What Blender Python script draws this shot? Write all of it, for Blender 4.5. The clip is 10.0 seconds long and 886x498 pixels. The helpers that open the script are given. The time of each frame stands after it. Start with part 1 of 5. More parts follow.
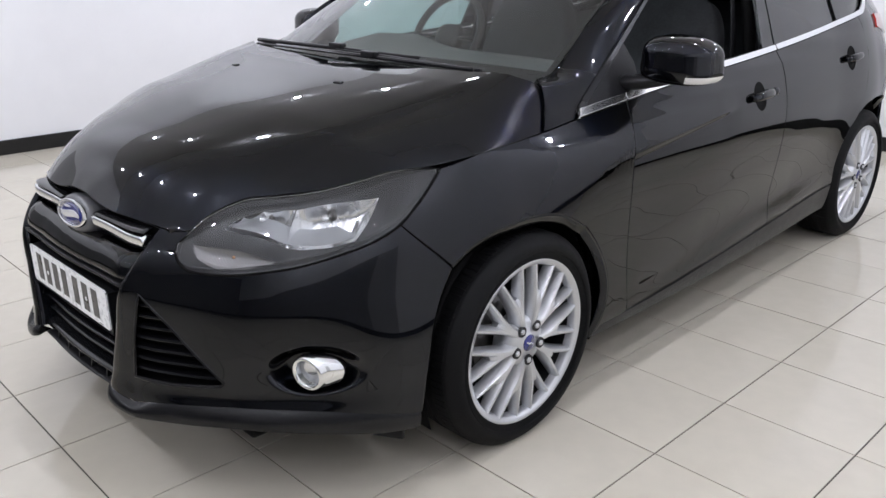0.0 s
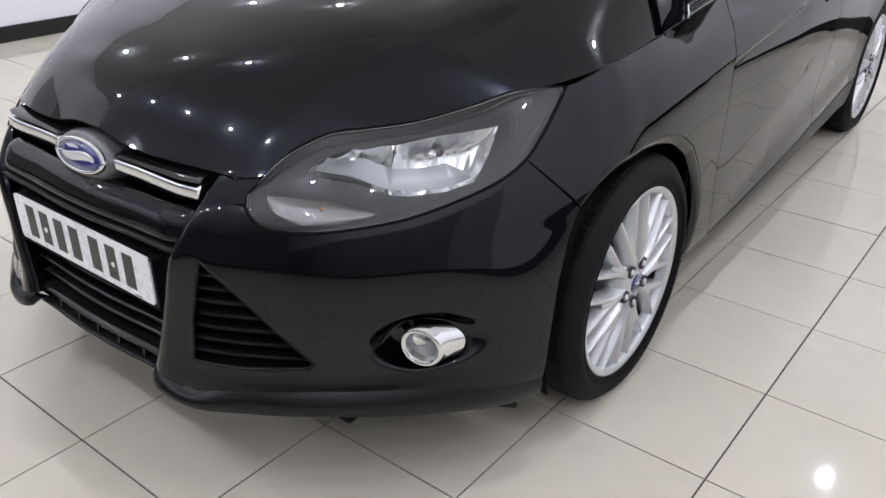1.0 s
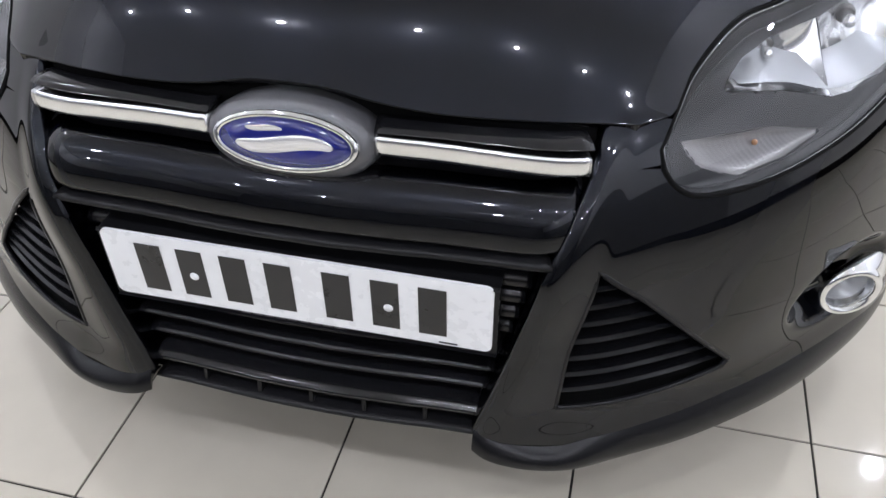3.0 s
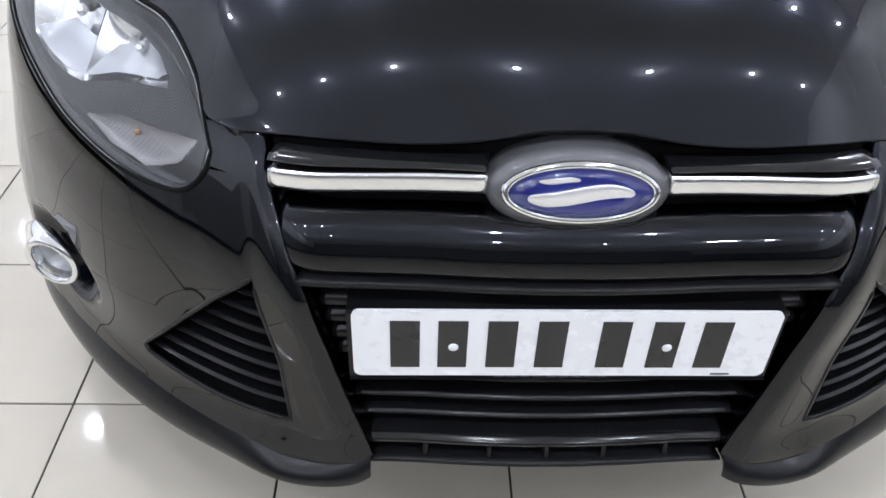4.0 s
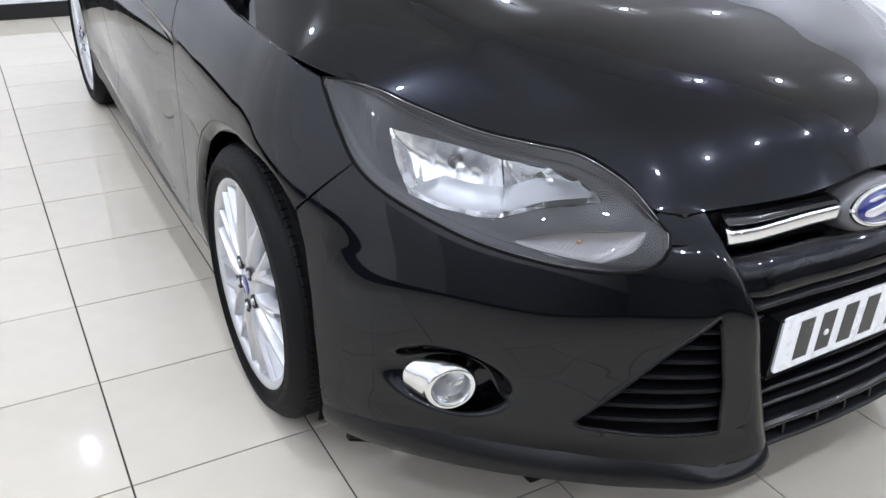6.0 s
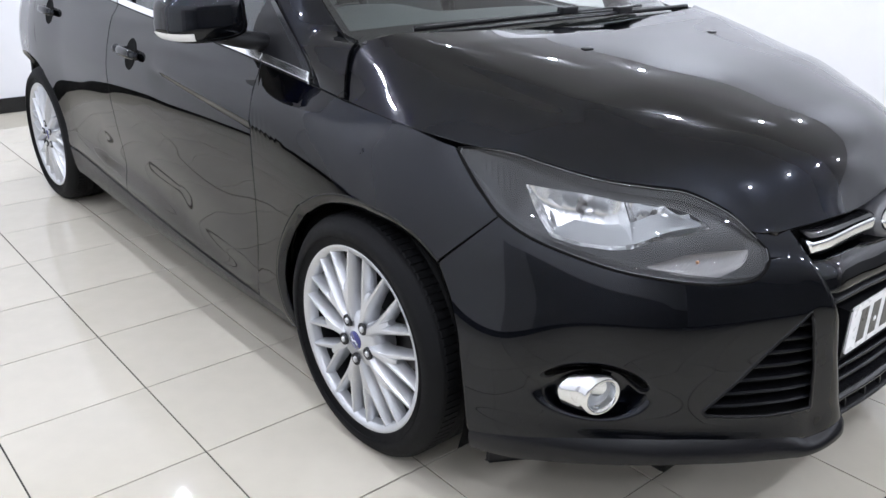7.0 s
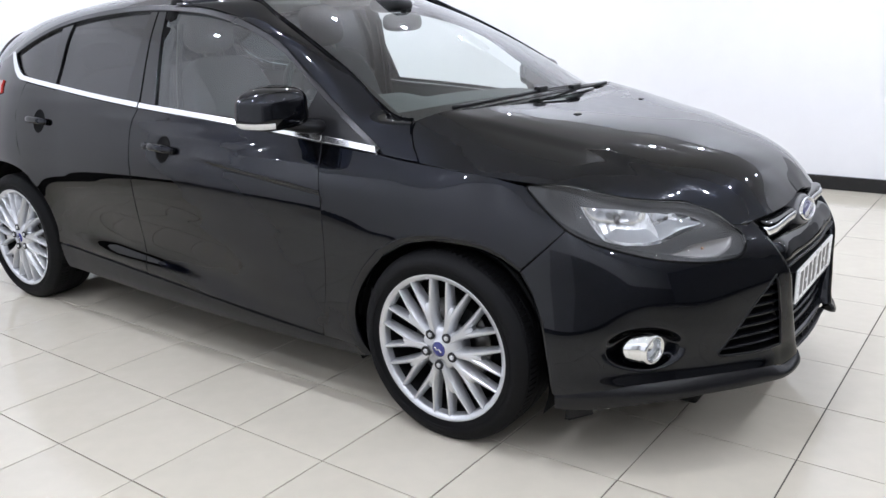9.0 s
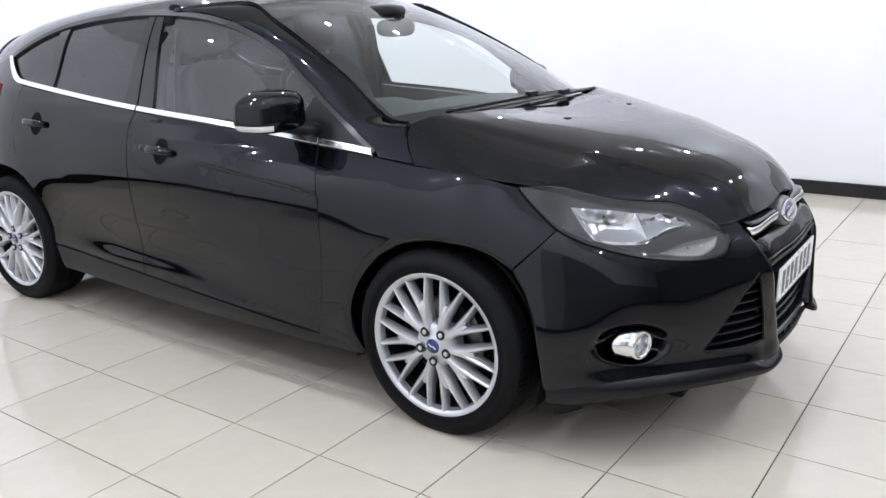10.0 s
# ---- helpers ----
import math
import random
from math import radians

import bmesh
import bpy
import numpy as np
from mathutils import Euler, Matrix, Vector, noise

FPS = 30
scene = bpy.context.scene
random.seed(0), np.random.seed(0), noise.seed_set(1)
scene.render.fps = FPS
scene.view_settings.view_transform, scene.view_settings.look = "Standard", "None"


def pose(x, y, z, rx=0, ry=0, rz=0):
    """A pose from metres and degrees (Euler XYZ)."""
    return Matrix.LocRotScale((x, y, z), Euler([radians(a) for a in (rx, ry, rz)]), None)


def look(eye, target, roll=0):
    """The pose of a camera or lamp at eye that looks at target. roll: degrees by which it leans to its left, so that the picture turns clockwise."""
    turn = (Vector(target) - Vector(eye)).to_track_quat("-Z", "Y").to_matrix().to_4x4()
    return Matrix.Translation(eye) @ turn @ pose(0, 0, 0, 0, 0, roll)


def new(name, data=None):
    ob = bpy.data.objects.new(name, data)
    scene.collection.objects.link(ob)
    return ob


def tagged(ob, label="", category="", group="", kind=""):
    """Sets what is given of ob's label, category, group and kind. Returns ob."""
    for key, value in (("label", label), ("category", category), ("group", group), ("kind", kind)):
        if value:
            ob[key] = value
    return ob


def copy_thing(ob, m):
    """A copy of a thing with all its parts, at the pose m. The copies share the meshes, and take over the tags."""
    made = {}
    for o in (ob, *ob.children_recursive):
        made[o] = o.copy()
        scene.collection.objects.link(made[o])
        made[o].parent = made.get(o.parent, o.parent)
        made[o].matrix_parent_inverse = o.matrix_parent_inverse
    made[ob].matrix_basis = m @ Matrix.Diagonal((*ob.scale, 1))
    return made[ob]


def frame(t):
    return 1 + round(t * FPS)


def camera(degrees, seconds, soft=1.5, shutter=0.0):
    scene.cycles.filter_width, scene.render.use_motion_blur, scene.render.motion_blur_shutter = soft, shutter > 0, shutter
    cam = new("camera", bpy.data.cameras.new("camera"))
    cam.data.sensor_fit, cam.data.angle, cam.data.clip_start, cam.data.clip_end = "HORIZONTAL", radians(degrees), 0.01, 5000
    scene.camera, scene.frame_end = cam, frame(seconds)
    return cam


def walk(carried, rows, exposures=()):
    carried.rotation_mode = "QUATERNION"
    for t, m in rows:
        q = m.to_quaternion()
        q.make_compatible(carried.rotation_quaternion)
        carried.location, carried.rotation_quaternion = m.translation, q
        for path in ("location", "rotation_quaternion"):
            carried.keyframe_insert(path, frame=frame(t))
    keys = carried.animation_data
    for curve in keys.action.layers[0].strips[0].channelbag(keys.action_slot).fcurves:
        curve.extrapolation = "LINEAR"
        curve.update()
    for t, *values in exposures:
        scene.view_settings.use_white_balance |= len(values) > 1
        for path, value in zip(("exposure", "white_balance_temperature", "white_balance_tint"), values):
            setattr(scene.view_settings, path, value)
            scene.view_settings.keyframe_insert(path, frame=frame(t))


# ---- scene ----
cam = camera(56.8, 10.0)
PATH = [
    (0, (2.219, -1.653, 1.352), (0.882, -0.329, 0.675), 0.1),
    (0.5, (1.926, -1.688, 1.35), (0.702, -0.314, 0.567), 0.5),
    (1, (1.586, -1.698, 1.312), (0.511, -0.282, 0.396), 0.8),
    (1.5, (1.261, -1.663, 1.271), (0.333, -0.237, 0.22), 0.3),
    (2, (0.933, -1.689, 1.229), (0.21, -0.191, 0.119), 0.5),
    (3.3, (0.209, -1.608, 1.209), (-0.032, -0.122, -0.107), -0.1),
    (3.5, (0.106, -1.611, 1.217), (-0.057, -0.115, -0.101), 0.2),
    (4, (-0.185, -1.625, 1.206), (-0.116, -0.061, -0.039), 2.0),
    (4.5, (-0.431, -1.599, 1.225), (-0.187, -0.037, -0.001), 1.6),
    (5, (-0.73, -1.611, 1.247), (-0.26, -0.023, 0.125), 1.9),
    (5.5, (-1.032, -1.611, 1.26), (-0.313, -0.053, 0.232), 2.4),
    (6, (-1.346, -1.618, 1.252), (-0.431, -0.091, 0.34), 2.0),
    (6.2, (-1.481, -1.608, 1.258), (-0.494, -0.106, 0.38), 1.8),
    (7.3, (-2.102, -1.486, 1.309), (-0.804, -0.134, 0.611), 0.4),
    (7.5, (-2.225, -1.47, 1.314), (-0.874, -0.154, 0.648), 0.2),
    (8, (-2.477, -1.459, 1.323), (-1.043, -0.203, 0.717), -1.3),
    (8.5, (-2.696, -1.435, 1.326), (-1.185, -0.254, 0.758), -1.5),
    (9, (-2.854, -1.434, 1.33), (-1.292, -0.31, 0.786), -1.5),
    (9.5, (-2.898, -1.463, 1.334), (-1.325, -0.351, 0.798), -1.5),
    (10, (-2.929, -1.459, 1.332), (-1.346, -0.359, 0.8), -1.2),
]
walk(cam, [(t, look(eye, target, roll)) for t, eye, target, roll in PATH], exposures=[(0.0, -0.20, 6420, 13), (2.0, -0.13, 6480, 13), (3.5, 0.09, 6280, 12), (5.0, 0.27, 6130, 11), (6.0, 0.24, 6180, 11), (7.5, 0.15, 6240, 11), (10.0, 0.06, 6300, 11)])


# ---- light ----
world = bpy.data.worlds.new("showroom_air")
world.use_nodes = True
world.node_tree.nodes["Background"].inputs[0].default_value = (0.9, 0.95, 1.0, 1)
world.node_tree.nodes["Background"].inputs[1].default_value = 0.02
scene.world = world
scene.view_settings.exposure = 0.0
LAMP_GLOW = 1320.0
BEAM_WATTS = 34.0
CEILING_Z = 3.0
ROOM = (-4.05, 3.82, -8.4, 4.78)  # west, east, south and north faces of the walls


# ---- materials ----
def material(name, colour, rough=0.5, metal=0.0, coat=0.0, grain=0.0, grain_scale=40.0, bump=0.0, bump_scale=200.0,
             rough_var=0.0, per_piece=0.0, ior=1.5, spec=0.5):
    """A Principled material with colour variation at two scales, uneven gloss and fine relief."""
    m = bpy.data.materials.new(name)
    m.use_nodes = True
    nt = m.node_tree
    b = nt.nodes["Principled BSDF"]
    b.inputs["Base Color"].default_value = (*colour, 1)
    b.inputs["Roughness"].default_value = rough
    b.inputs["Metallic"].default_value = metal
    b.inputs["Coat Weight"].default_value = coat
    b.inputs["Coat Roughness"].default_value = 0.03
    b.inputs["IOR"].default_value = ior
    b.inputs["Specular IOR Level"].default_value = spec
    co = nt.nodes.new("ShaderNodeTexCoord")
    if grain or rough_var:
        fine, wide = nt.nodes.new("ShaderNodeTexNoise"), nt.nodes.new("ShaderNodeTexNoise")
        fine.inputs["Scale"].default_value, wide.inputs["Scale"].default_value = grain_scale, grain_scale / 9
        fine.inputs["Detail"].default_value = 6
        add = nt.nodes.new("ShaderNodeMath")
        add.operation = "ADD"
        for n in (fine, wide):
            nt.links.new(co.outputs["Object"], n.inputs["Vector"])
        nt.links.new(fine.outputs["Fac"], add.inputs[0])
        nt.links.new(wide.outputs["Fac"], add.inputs[1])
        last = add.outputs[0]
        if per_piece:
            info = nt.nodes.new("ShaderNodeObjectInfo")
            mul = nt.nodes.new("ShaderNodeMath")
            mul.operation = "MULTIPLY_ADD"
            mul.inputs[1].default_value = per_piece
            nt.links.new(info.outputs["Random"], mul.inputs[0])
            nt.links.new(last, mul.inputs[2])
            last = mul.outputs[0]
        if grain:
            ramp = nt.nodes.new("ShaderNodeMapRange")
            ramp.inputs["From Min"].default_value, ramp.inputs["From Max"].default_value = 0.6, 1.4 + per_piece
            ramp.inputs["To Min"].default_value, ramp.inputs["To Max"].default_value = 1 - grain, 1 + grain
            nt.links.new(last, ramp.inputs["Value"])
            mix = nt.nodes.new("ShaderNodeVectorMath")
            mix.operation = "SCALE"
            mix.inputs[0].default_value = colour
            nt.links.new(ramp.outputs[0], mix.inputs["Scale"])
            nt.links.new(mix.outputs[0], b.inputs["Base Color"])
        if rough_var:
            rr = nt.nodes.new("ShaderNodeMapRange")
            rr.inputs["From Min"].default_value, rr.inputs["From Max"].default_value = 0.6, 1.4
            rr.inputs["To Min"].default_value, rr.inputs["To Max"].default_value = rough - rough_var, rough + rough_var
            nt.links.new(add.outputs[0], rr.inputs["Value"])
            nt.links.new(rr.outputs[0], b.inputs["Roughness"])
    if bump:
        n, bm_ = nt.nodes.new("ShaderNodeTexNoise"), nt.nodes.new("ShaderNodeBump")
        n.inputs["Scale"].default_value = bump_scale
        bm_.inputs["Strength"].default_value = bump
        bm_.inputs["Distance"].default_value = 0.002
        nt.links.new(co.outputs["Object"], n.inputs["Vector"])
        nt.links.new(n.outputs["Fac"], bm_.inputs["Height"])
        nt.links.new(bm_.outputs["Normal"], b.inputs["Normal"])
    return m


def glass(name, tint, gloss=1.0, rough=0.0, least=0.07, film=0.0):
    """A thin pane: clear with a tint, and a mirror by Fresnel. film: how much a greasy film on it scatters the shine."""
    m = bpy.data.materials.new(name)
    m.use_nodes = True
    nt = m.node_tree
    nt.nodes.remove(nt.nodes["Principled BSDF"])
    clear, shine, mix, edge, power, fr = (nt.nodes.new("ShaderNode" + k) for k in ("BsdfTransparent", "BsdfGlossy", "MixShader", "LayerWeight", "Math", "Math"))
    clear.inputs[0].default_value = (*tint, 1)
    shine.inputs["Roughness"].default_value = rough
    shine.inputs["Color"].default_value = (gloss, gloss, gloss, 1)
    edge.inputs["Blend"].default_value = 0.5
    power.operation, power.inputs[1].default_value = "POWER", 5.0
    fr.operation, fr.inputs[1].default_value, fr.inputs[2].default_value = "MULTIPLY_ADD", 1 - least, least
    nt.links.new(edge.outputs["Facing"], power.inputs[0])
    nt.links.new(power.outputs[0], fr.inputs[0])
    nt.links.new(fr.outputs[0], mix.inputs[0])
    nt.links.new(clear.outputs[0], mix.inputs[1])
    nt.links.new(shine.outputs[0], mix.inputs[2])
    last = mix.outputs[0]
    if film:
        soft, over = nt.nodes.new("ShaderNodeBsdfGlossy"), nt.nodes.new("ShaderNodeMixShader")
        soft.inputs["Roughness"].default_value = 0.34
        over.inputs[0].default_value = film
        nt.links.new(last, over.inputs[1])
        nt.links.new(soft.outputs[0], over.inputs[2])
        last = over.outputs[0]
    nt.links.new(last, nt.nodes["Material Output"].inputs[0])
    return m


def glow(name, colour, strength):
    m = bpy.data.materials.new(name)
    m.use_nodes = True
    b = m.node_tree.nodes["Principled BSDF"]
    b.inputs["Base Color"].default_value = (0.9, 0.9, 0.9, 1)
    b.inputs["Emission Color"].default_value = (*colour, 1)
    b.inputs["Emission Strength"].default_value = strength
    return m


def metallic_paint(name, flake, haze, coat_ior):
    """Black metallic paint: a dark flake layer with a wide soft lobe under a sharp clear coat."""
    m = material(name, flake, haze, metal=1.0, grain=0.06, grain_scale=25, rough_var=0.02)
    b = m.node_tree.nodes["Principled BSDF"]
    b.inputs["Specular Tint"].default_value = (0.10, 0.12, 0.17, 1)
    b.inputs["Coat Weight"].default_value = 1.0
    b.inputs["Coat Roughness"].default_value = 0.018
    b.inputs["Coat IOR"].default_value = coat_ior
    return m


PAINT = metallic_paint("black_car_paint", (0.0062, 0.0072, 0.0104), 0.32, 1.425)
GLOSS_BLACK = material("gloss_black_plastic", (0.008, 0.008, 0.009), 0.12, rough_var=0.03, grain_scale=60)
SATIN_BLACK = material("satin_black_plastic", (0.006, 0.006, 0.007), 0.26, grain=0.10, grain_scale=120, rough_var=0.01, spec=0.32)
MATT_BLACK = material("grained_black_plastic", (0.008, 0.008, 0.009), 0.36, grain=0.15, grain_scale=300, bump=0.12, bump_scale=1500, rough_var=0.06, spec=0.22)
# black of the linings, also used for shade in grilles, gaps and cups
DARK = material("black_lining_and_shade", (0.003, 0.003, 0.003), 0.9, grain=0.2, grain_scale=80, spec=0.15)
RUBBER = material("tyre_rubber", (0.0045, 0.0045, 0.005), 0.68, grain=0.25, grain_scale=90, bump=0.1, bump_scale=700, rough_var=0.1, spec=0.16)
ALLOY = material("silver_alloy_paint", (0.60, 0.61, 0.63), 0.34, metal=0.75, coat=0.4, grain=0.03, grain_scale=60, rough_var=0.01)
STEEL = material("brake_steel", (0.16, 0.155, 0.15), 0.38, metal=1.0, grain=0.2, grain_scale=60, rough_var=0.1)
CHROME = material("chrome", (0.82, 0.83, 0.84), 0.07, metal=1.0, rough_var=0.02, grain_scale=50)
SATIN = material("satin_chrome", (0.80, 0.81, 0.82), 0.20, metal=1.0, rough_var=0.03, grain_scale=70)
FRAME_GREY = material("satin_grey_window_frame", (0.030, 0.030, 0.033), 0.22, metal=0.3, rough_var=0.05, grain_scale=80)
COLLAR = material("grey_badge_collar", (0.09, 0.09, 0.095), 0.35, coat=0.3, grain=0.1, grain_scale=200)
BEZEL = material("grey_headlight_bezel", (0.013, 0.0135, 0.015), 0.32, grain=0.03, grain_scale=40, spec=0.4)
MIRROR = material("headlight_reflector", (0.88, 0.885, 0.89), 0.24, metal=0.9, rough_var=0.08, grain_scale=90)
SHELF = material("pale_reflector_shelf", (0.40, 0.41, 0.42), 0.30, metal=0.6)
LENS = glass("clear_headlight_lens", (0.95, 0.96, 0.97), least=0.045)
RIBBED = material("ribbed_clear_plastic", (0.24, 0.232, 0.228), 0.22, metal=0.25, rough_var=0.04, coat=0.5)
AMBER = material("amber_bulb", (0.40, 0.20, 0.09), 0.25, coat=0.3)
RED_LENS = material("red_tail_lens", (0.42, 0.025, 0.02), 0.12, coat=1.0, grain=0.15, grain_scale=50)
BLUE = material("blue_badge_enamel", (0.010, 0.015, 0.15), 0.15, coat=1.0, grain=0.08, grain_scale=300)
PLATE = material("white_number_plate", (0.82, 0.83, 0.84), 0.28, grain=0.03, grain_scale=60, rough_var=0.06)
INK = material("black_plate_ink", (0.012, 0.012, 0.013), 0.3, rough_var=0.05)
PALE = material("pale_script_metal", (0.80, 0.80, 0.81), 0.25, metal=0.6)
SCREEN = glass("windscreen_glass", (0.80, 0.87, 0.84), least=0.09, film=0.015)
SIDE_GLASS = glass("green_side_glass", (0.40, 0.58, 0.56), least=0.075, film=0.03)
PRIVACY = glass("privacy_glass", (0.05, 0.053, 0.058), least=0.055, film=0.03)
CLOTH = material("charcoal_seat_cloth", (0.035, 0.036, 0.039), 0.9, grain=0.3, grain_scale=120, bump=0.3, bump_scale=900)
TRIM = material("dark_dashboard_plastic", (0.036, 0.039, 0.039), 0.65, grain=0.15, grain_scale=200, bump=0.2, bump_scale=800)
LINING = material("pale_grey_headlining", (0.42, 0.42, 0.41), 0.9, grain=0.1, grain_scale=200)
CLEAR = material("clear_indicator_plastic", (0.72, 0.71, 0.68), 0.12, coat=1.0, rough_var=0.03)
MARGIN = material("frosted_lens_margin", (0.050, 0.051, 0.054), 0.25, metal=0.4, grain=0.06, grain_scale=150)
PALE_EDGE = material("lens_edge_glint", (0.20, 0.205, 0.21), 0.16, metal=0.7, coat=1.0, rough_var=0.03)
TILE = material("polished_cream_tile", (0.52, 0.482, 0.40), 0.055, grain=0.06, grain_scale=14, rough_var=0.025, per_piece=0.25, bump=0.05, bump_scale=9, spec=0.29)
GROUT = material("grey_brown_grout", (0.024, 0.022, 0.021), 0.85, grain=0.35, grain_scale=25, bump=0.3, bump_scale=600)
WALL = material("white_wall_paint", (0.80, 0.80, 0.81), 0.55, grain=0.02, grain_scale=6, bump=0.05, bump_scale=260, rough_var=0.05)
# greys of unseen walls, picked for the darkness the bodywork mirrors
BACK_WALL = material("unseen_dark_wall", (0.20, 0.20, 0.205), 0.6, grain=0.03, grain_scale=6, bump=0.05, bump_scale=260)
HALF_DARK_WALL = material("unseen_half_dark_wall", (0.42, 0.42, 0.425), 0.6, grain=0.03, grain_scale=6, bump=0.05, bump_scale=260)
# dark tone for the shade inside the wheel, on barrel and nut wells
BARREL = material("shaded_rim_metal", (0.035, 0.035, 0.037), 0.45, metal=0.7, grain=0.2, grain_scale=60)
CEIL = material("white_ceiling_paint", (0.86, 0.86, 0.87), 0.8, grain=0.02, grain_scale=5, bump=0.05, bump_scale=260)
SKIRT = material("black_skirting_gloss", (0.012, 0.012, 0.013), 0.22, grain=0.2, grain_scale=30, rough_var=0.06)
LAMP = glow("lamp_diffuser", (0.93, 0.97, 1.08), LAMP_GLOW)
FITTING = material("white_lamp_rim", (0.78, 0.78, 0.78), 0.35, rough_var=0.05)


# ---- building blocks ----
def thing(name, label, category, group="", at=(0, 0, 0)):
    ob = new(name)
    ob.empty_display_size = 0.1
    ob.location = at
    return tagged(ob, label, category, group)


def mesh_of(name, verts, faces, mat, smooth=True):
    me = bpy.data.meshes.new(name)
    me.from_pydata([tuple(map(float, v)) for v in verts], [], faces)
    me.materials.append(mat)
    if smooth:
        me.polygons.foreach_set("use_smooth", [True] * len(me.polygons))
    me.update()
    return me


def piece(name, verts, faces, mat, parent=None, label="", smooth=True):
    ob = new(name, mesh_of(name, verts, faces, mat, smooth))
    ob.parent = parent
    return tagged(ob, label) if label else ob


def part(name, bm, mat, parent=None, label="", smooth=False, bevel=0.0, segments=2):
    """Links a bmesh as one mesh object under a thing or under a part."""
    if bevel:
        sharp = [e for e in bm.edges if len(e.link_faces) == 2 and e.calc_face_angle(0) > 0.5]
        bmesh.ops.bevel(bm, geom=sharp, offset=bevel, segments=segments, affect="EDGES", profile=0.6, clamp_overlap=True)
    bmesh.ops.recalc_face_normals(bm, faces=bm.faces)
    me = bpy.data.meshes.new(name)
    bm.to_mesh(me)
    bm.free()
    me.materials.append(mat)
    if smooth:
        me.polygons.foreach_set("use_smooth", [True] * len(me.polygons))
        me.set_sharp_from_angle(angle=radians(40))
    ob = new(name, me)
    ob.parent = parent
    return tagged(ob, label) if label else ob


def box(lo, hi, m=None):
    bm = bmesh.new()
    bmesh.ops.create_cube(bm, size=1)
    for v in bm.verts:
        v.co = Vector([l + (c + 0.5) * (h - l) for c, l, h in zip(v.co, lo, hi)])
    if m:
        bm.transform(m)
    return bm


def curve(points, n, smooth=True):
    """n points at even steps along a line through the given ones."""
    p = np.array(points, float)
    size = np.ptp(p, axis=0)
    d = np.linalg.norm(np.diff(p / (size.max() + 1e-9) if p.shape[1] == 3 else p * [0.01, 1], axis=0), axis=1)
    at = np.concatenate([[0], np.cumsum(np.maximum(d, 1e-6))])
    q = np.linspace(0, at[-1], n)
    if smooth and len(p) > 2:
        return knots(at, p, q)
    return np.stack([np.interp(q, at, c) for c in p.T], -1)


def coons(low, high, left, right, nu, nv, smooth=True, bent=True):
    """A grid (nv, nu) filled in between four edges: low and high run along, left and right go up."""
    c0, c1 = (c if isinstance(c, np.ndarray) else curve(c, nu, smooth) for c in (low, high))
    d0, d1 = (curve(c, nv, bent) for c in (left, right))
    u, v = np.linspace(0, 1, nu)[None, :, None], np.linspace(0, 1, nv)[:, None, None]
    a, b = (1 - v) * c0[None] + v * c1[None], (1 - u) * d0[:, None] + u * d1[:, None]
    c = (1 - u) * (1 - v) * c0[0] + u * (1 - v) * c0[-1] + (1 - u) * v * c1[0] + u * v * c1[-1]
    return a + b - c


def grid_faces(nv, nu, flip=False):
    f = []
    for j in range(nv - 1):
        for i in range(nu - 1):
            q = (j * nu + i, j * nu + i + 1, (j + 1) * nu + i + 1, (j + 1) * nu + i)
            f.append(q[::-1] if flip else q)
    return f


def normals_of(g):
    du, dv = np.gradient(g, axis=1), np.gradient(g, axis=0)
    n = np.cross(du, dv)
    return n / (np.linalg.norm(n, axis=-1, keepdims=True) + 1e-12)


def sheet(name, g, mat, parent, label="", hem=0.018, side=1, flip=False, fold=0.0016):
    """A panel from a grid of points, with its edges turned in by hem. side -1: on the car's right."""
    g = np.array(g, float)
    nv, nu = g.shape[:2]
    n = normals_of(g) * (-1 if flip else 1)
    verts, faces = list(g.reshape(-1, 3)), grid_faces(nv, nu, flip)
    if hem:
        ring = [(0, i) for i in range(nu)] + [(j, nu - 1) for j in range(1, nv)] + [(nv - 1, i) for i in range(nu - 2, -1, -1)] + [(j, 0) for j in range(nv - 2, 0, -1)]
        base, k = len(verts), len(ring)
        edge = np.array([g[r] for r in ring])
        up = np.array([n[r] for r in ring])
        run = np.roll(edge, -1, 0) - np.roll(edge, 1, 0)
        out = np.cross(run, up) * (-1 if flip else 1)
        out /= np.linalg.norm(out, axis=1, keepdims=True) + 1e-12
        # a rounded edge, then the return behind it
        for w in (0, 22.5, 45, 67.5, 90):
            verts += list(edge + out * fold * math.sin(radians(w)) - up * fold * (1 - math.cos(radians(w))))
        verts += list(edge + out * fold - up * hem)
        for row in range(5):
            for i in range(k):
                q = (base + row * k + i, base + (row + 1) * k + i, base + (row + 1) * k + (i + 1) % k, base + row * k + (i + 1) % k)
                faces.append(q[::-1] if flip else q)
    verts = np.array(verts)
    if side < 0:
        verts = verts * [-1, 1, 1]
        faces = [f[::-1] for f in faces]
    return piece(name, verts, faces, mat, parent, label)


def shrink(g, gap):
    """Draws a grid in by about gap all round, so that a joint stays open."""
    nv, nu = g.shape[:2]
    wide = np.linalg.norm(np.diff(g, axis=1), axis=-1).sum(1).mean()
    high = np.linalg.norm(np.diff(g, axis=0), axis=-1).sum(0).mean()
    u, v = np.linspace(gap / wide, 1 - gap / wide, nu), np.linspace(gap / high, 1 - gap / high, nv)
    h = knots(np.linspace(0, 1, nv), g, v)
    return knots(np.linspace(0, 1, nu), h.transpose(1, 0, 2), u).transpose(1, 0, 2)


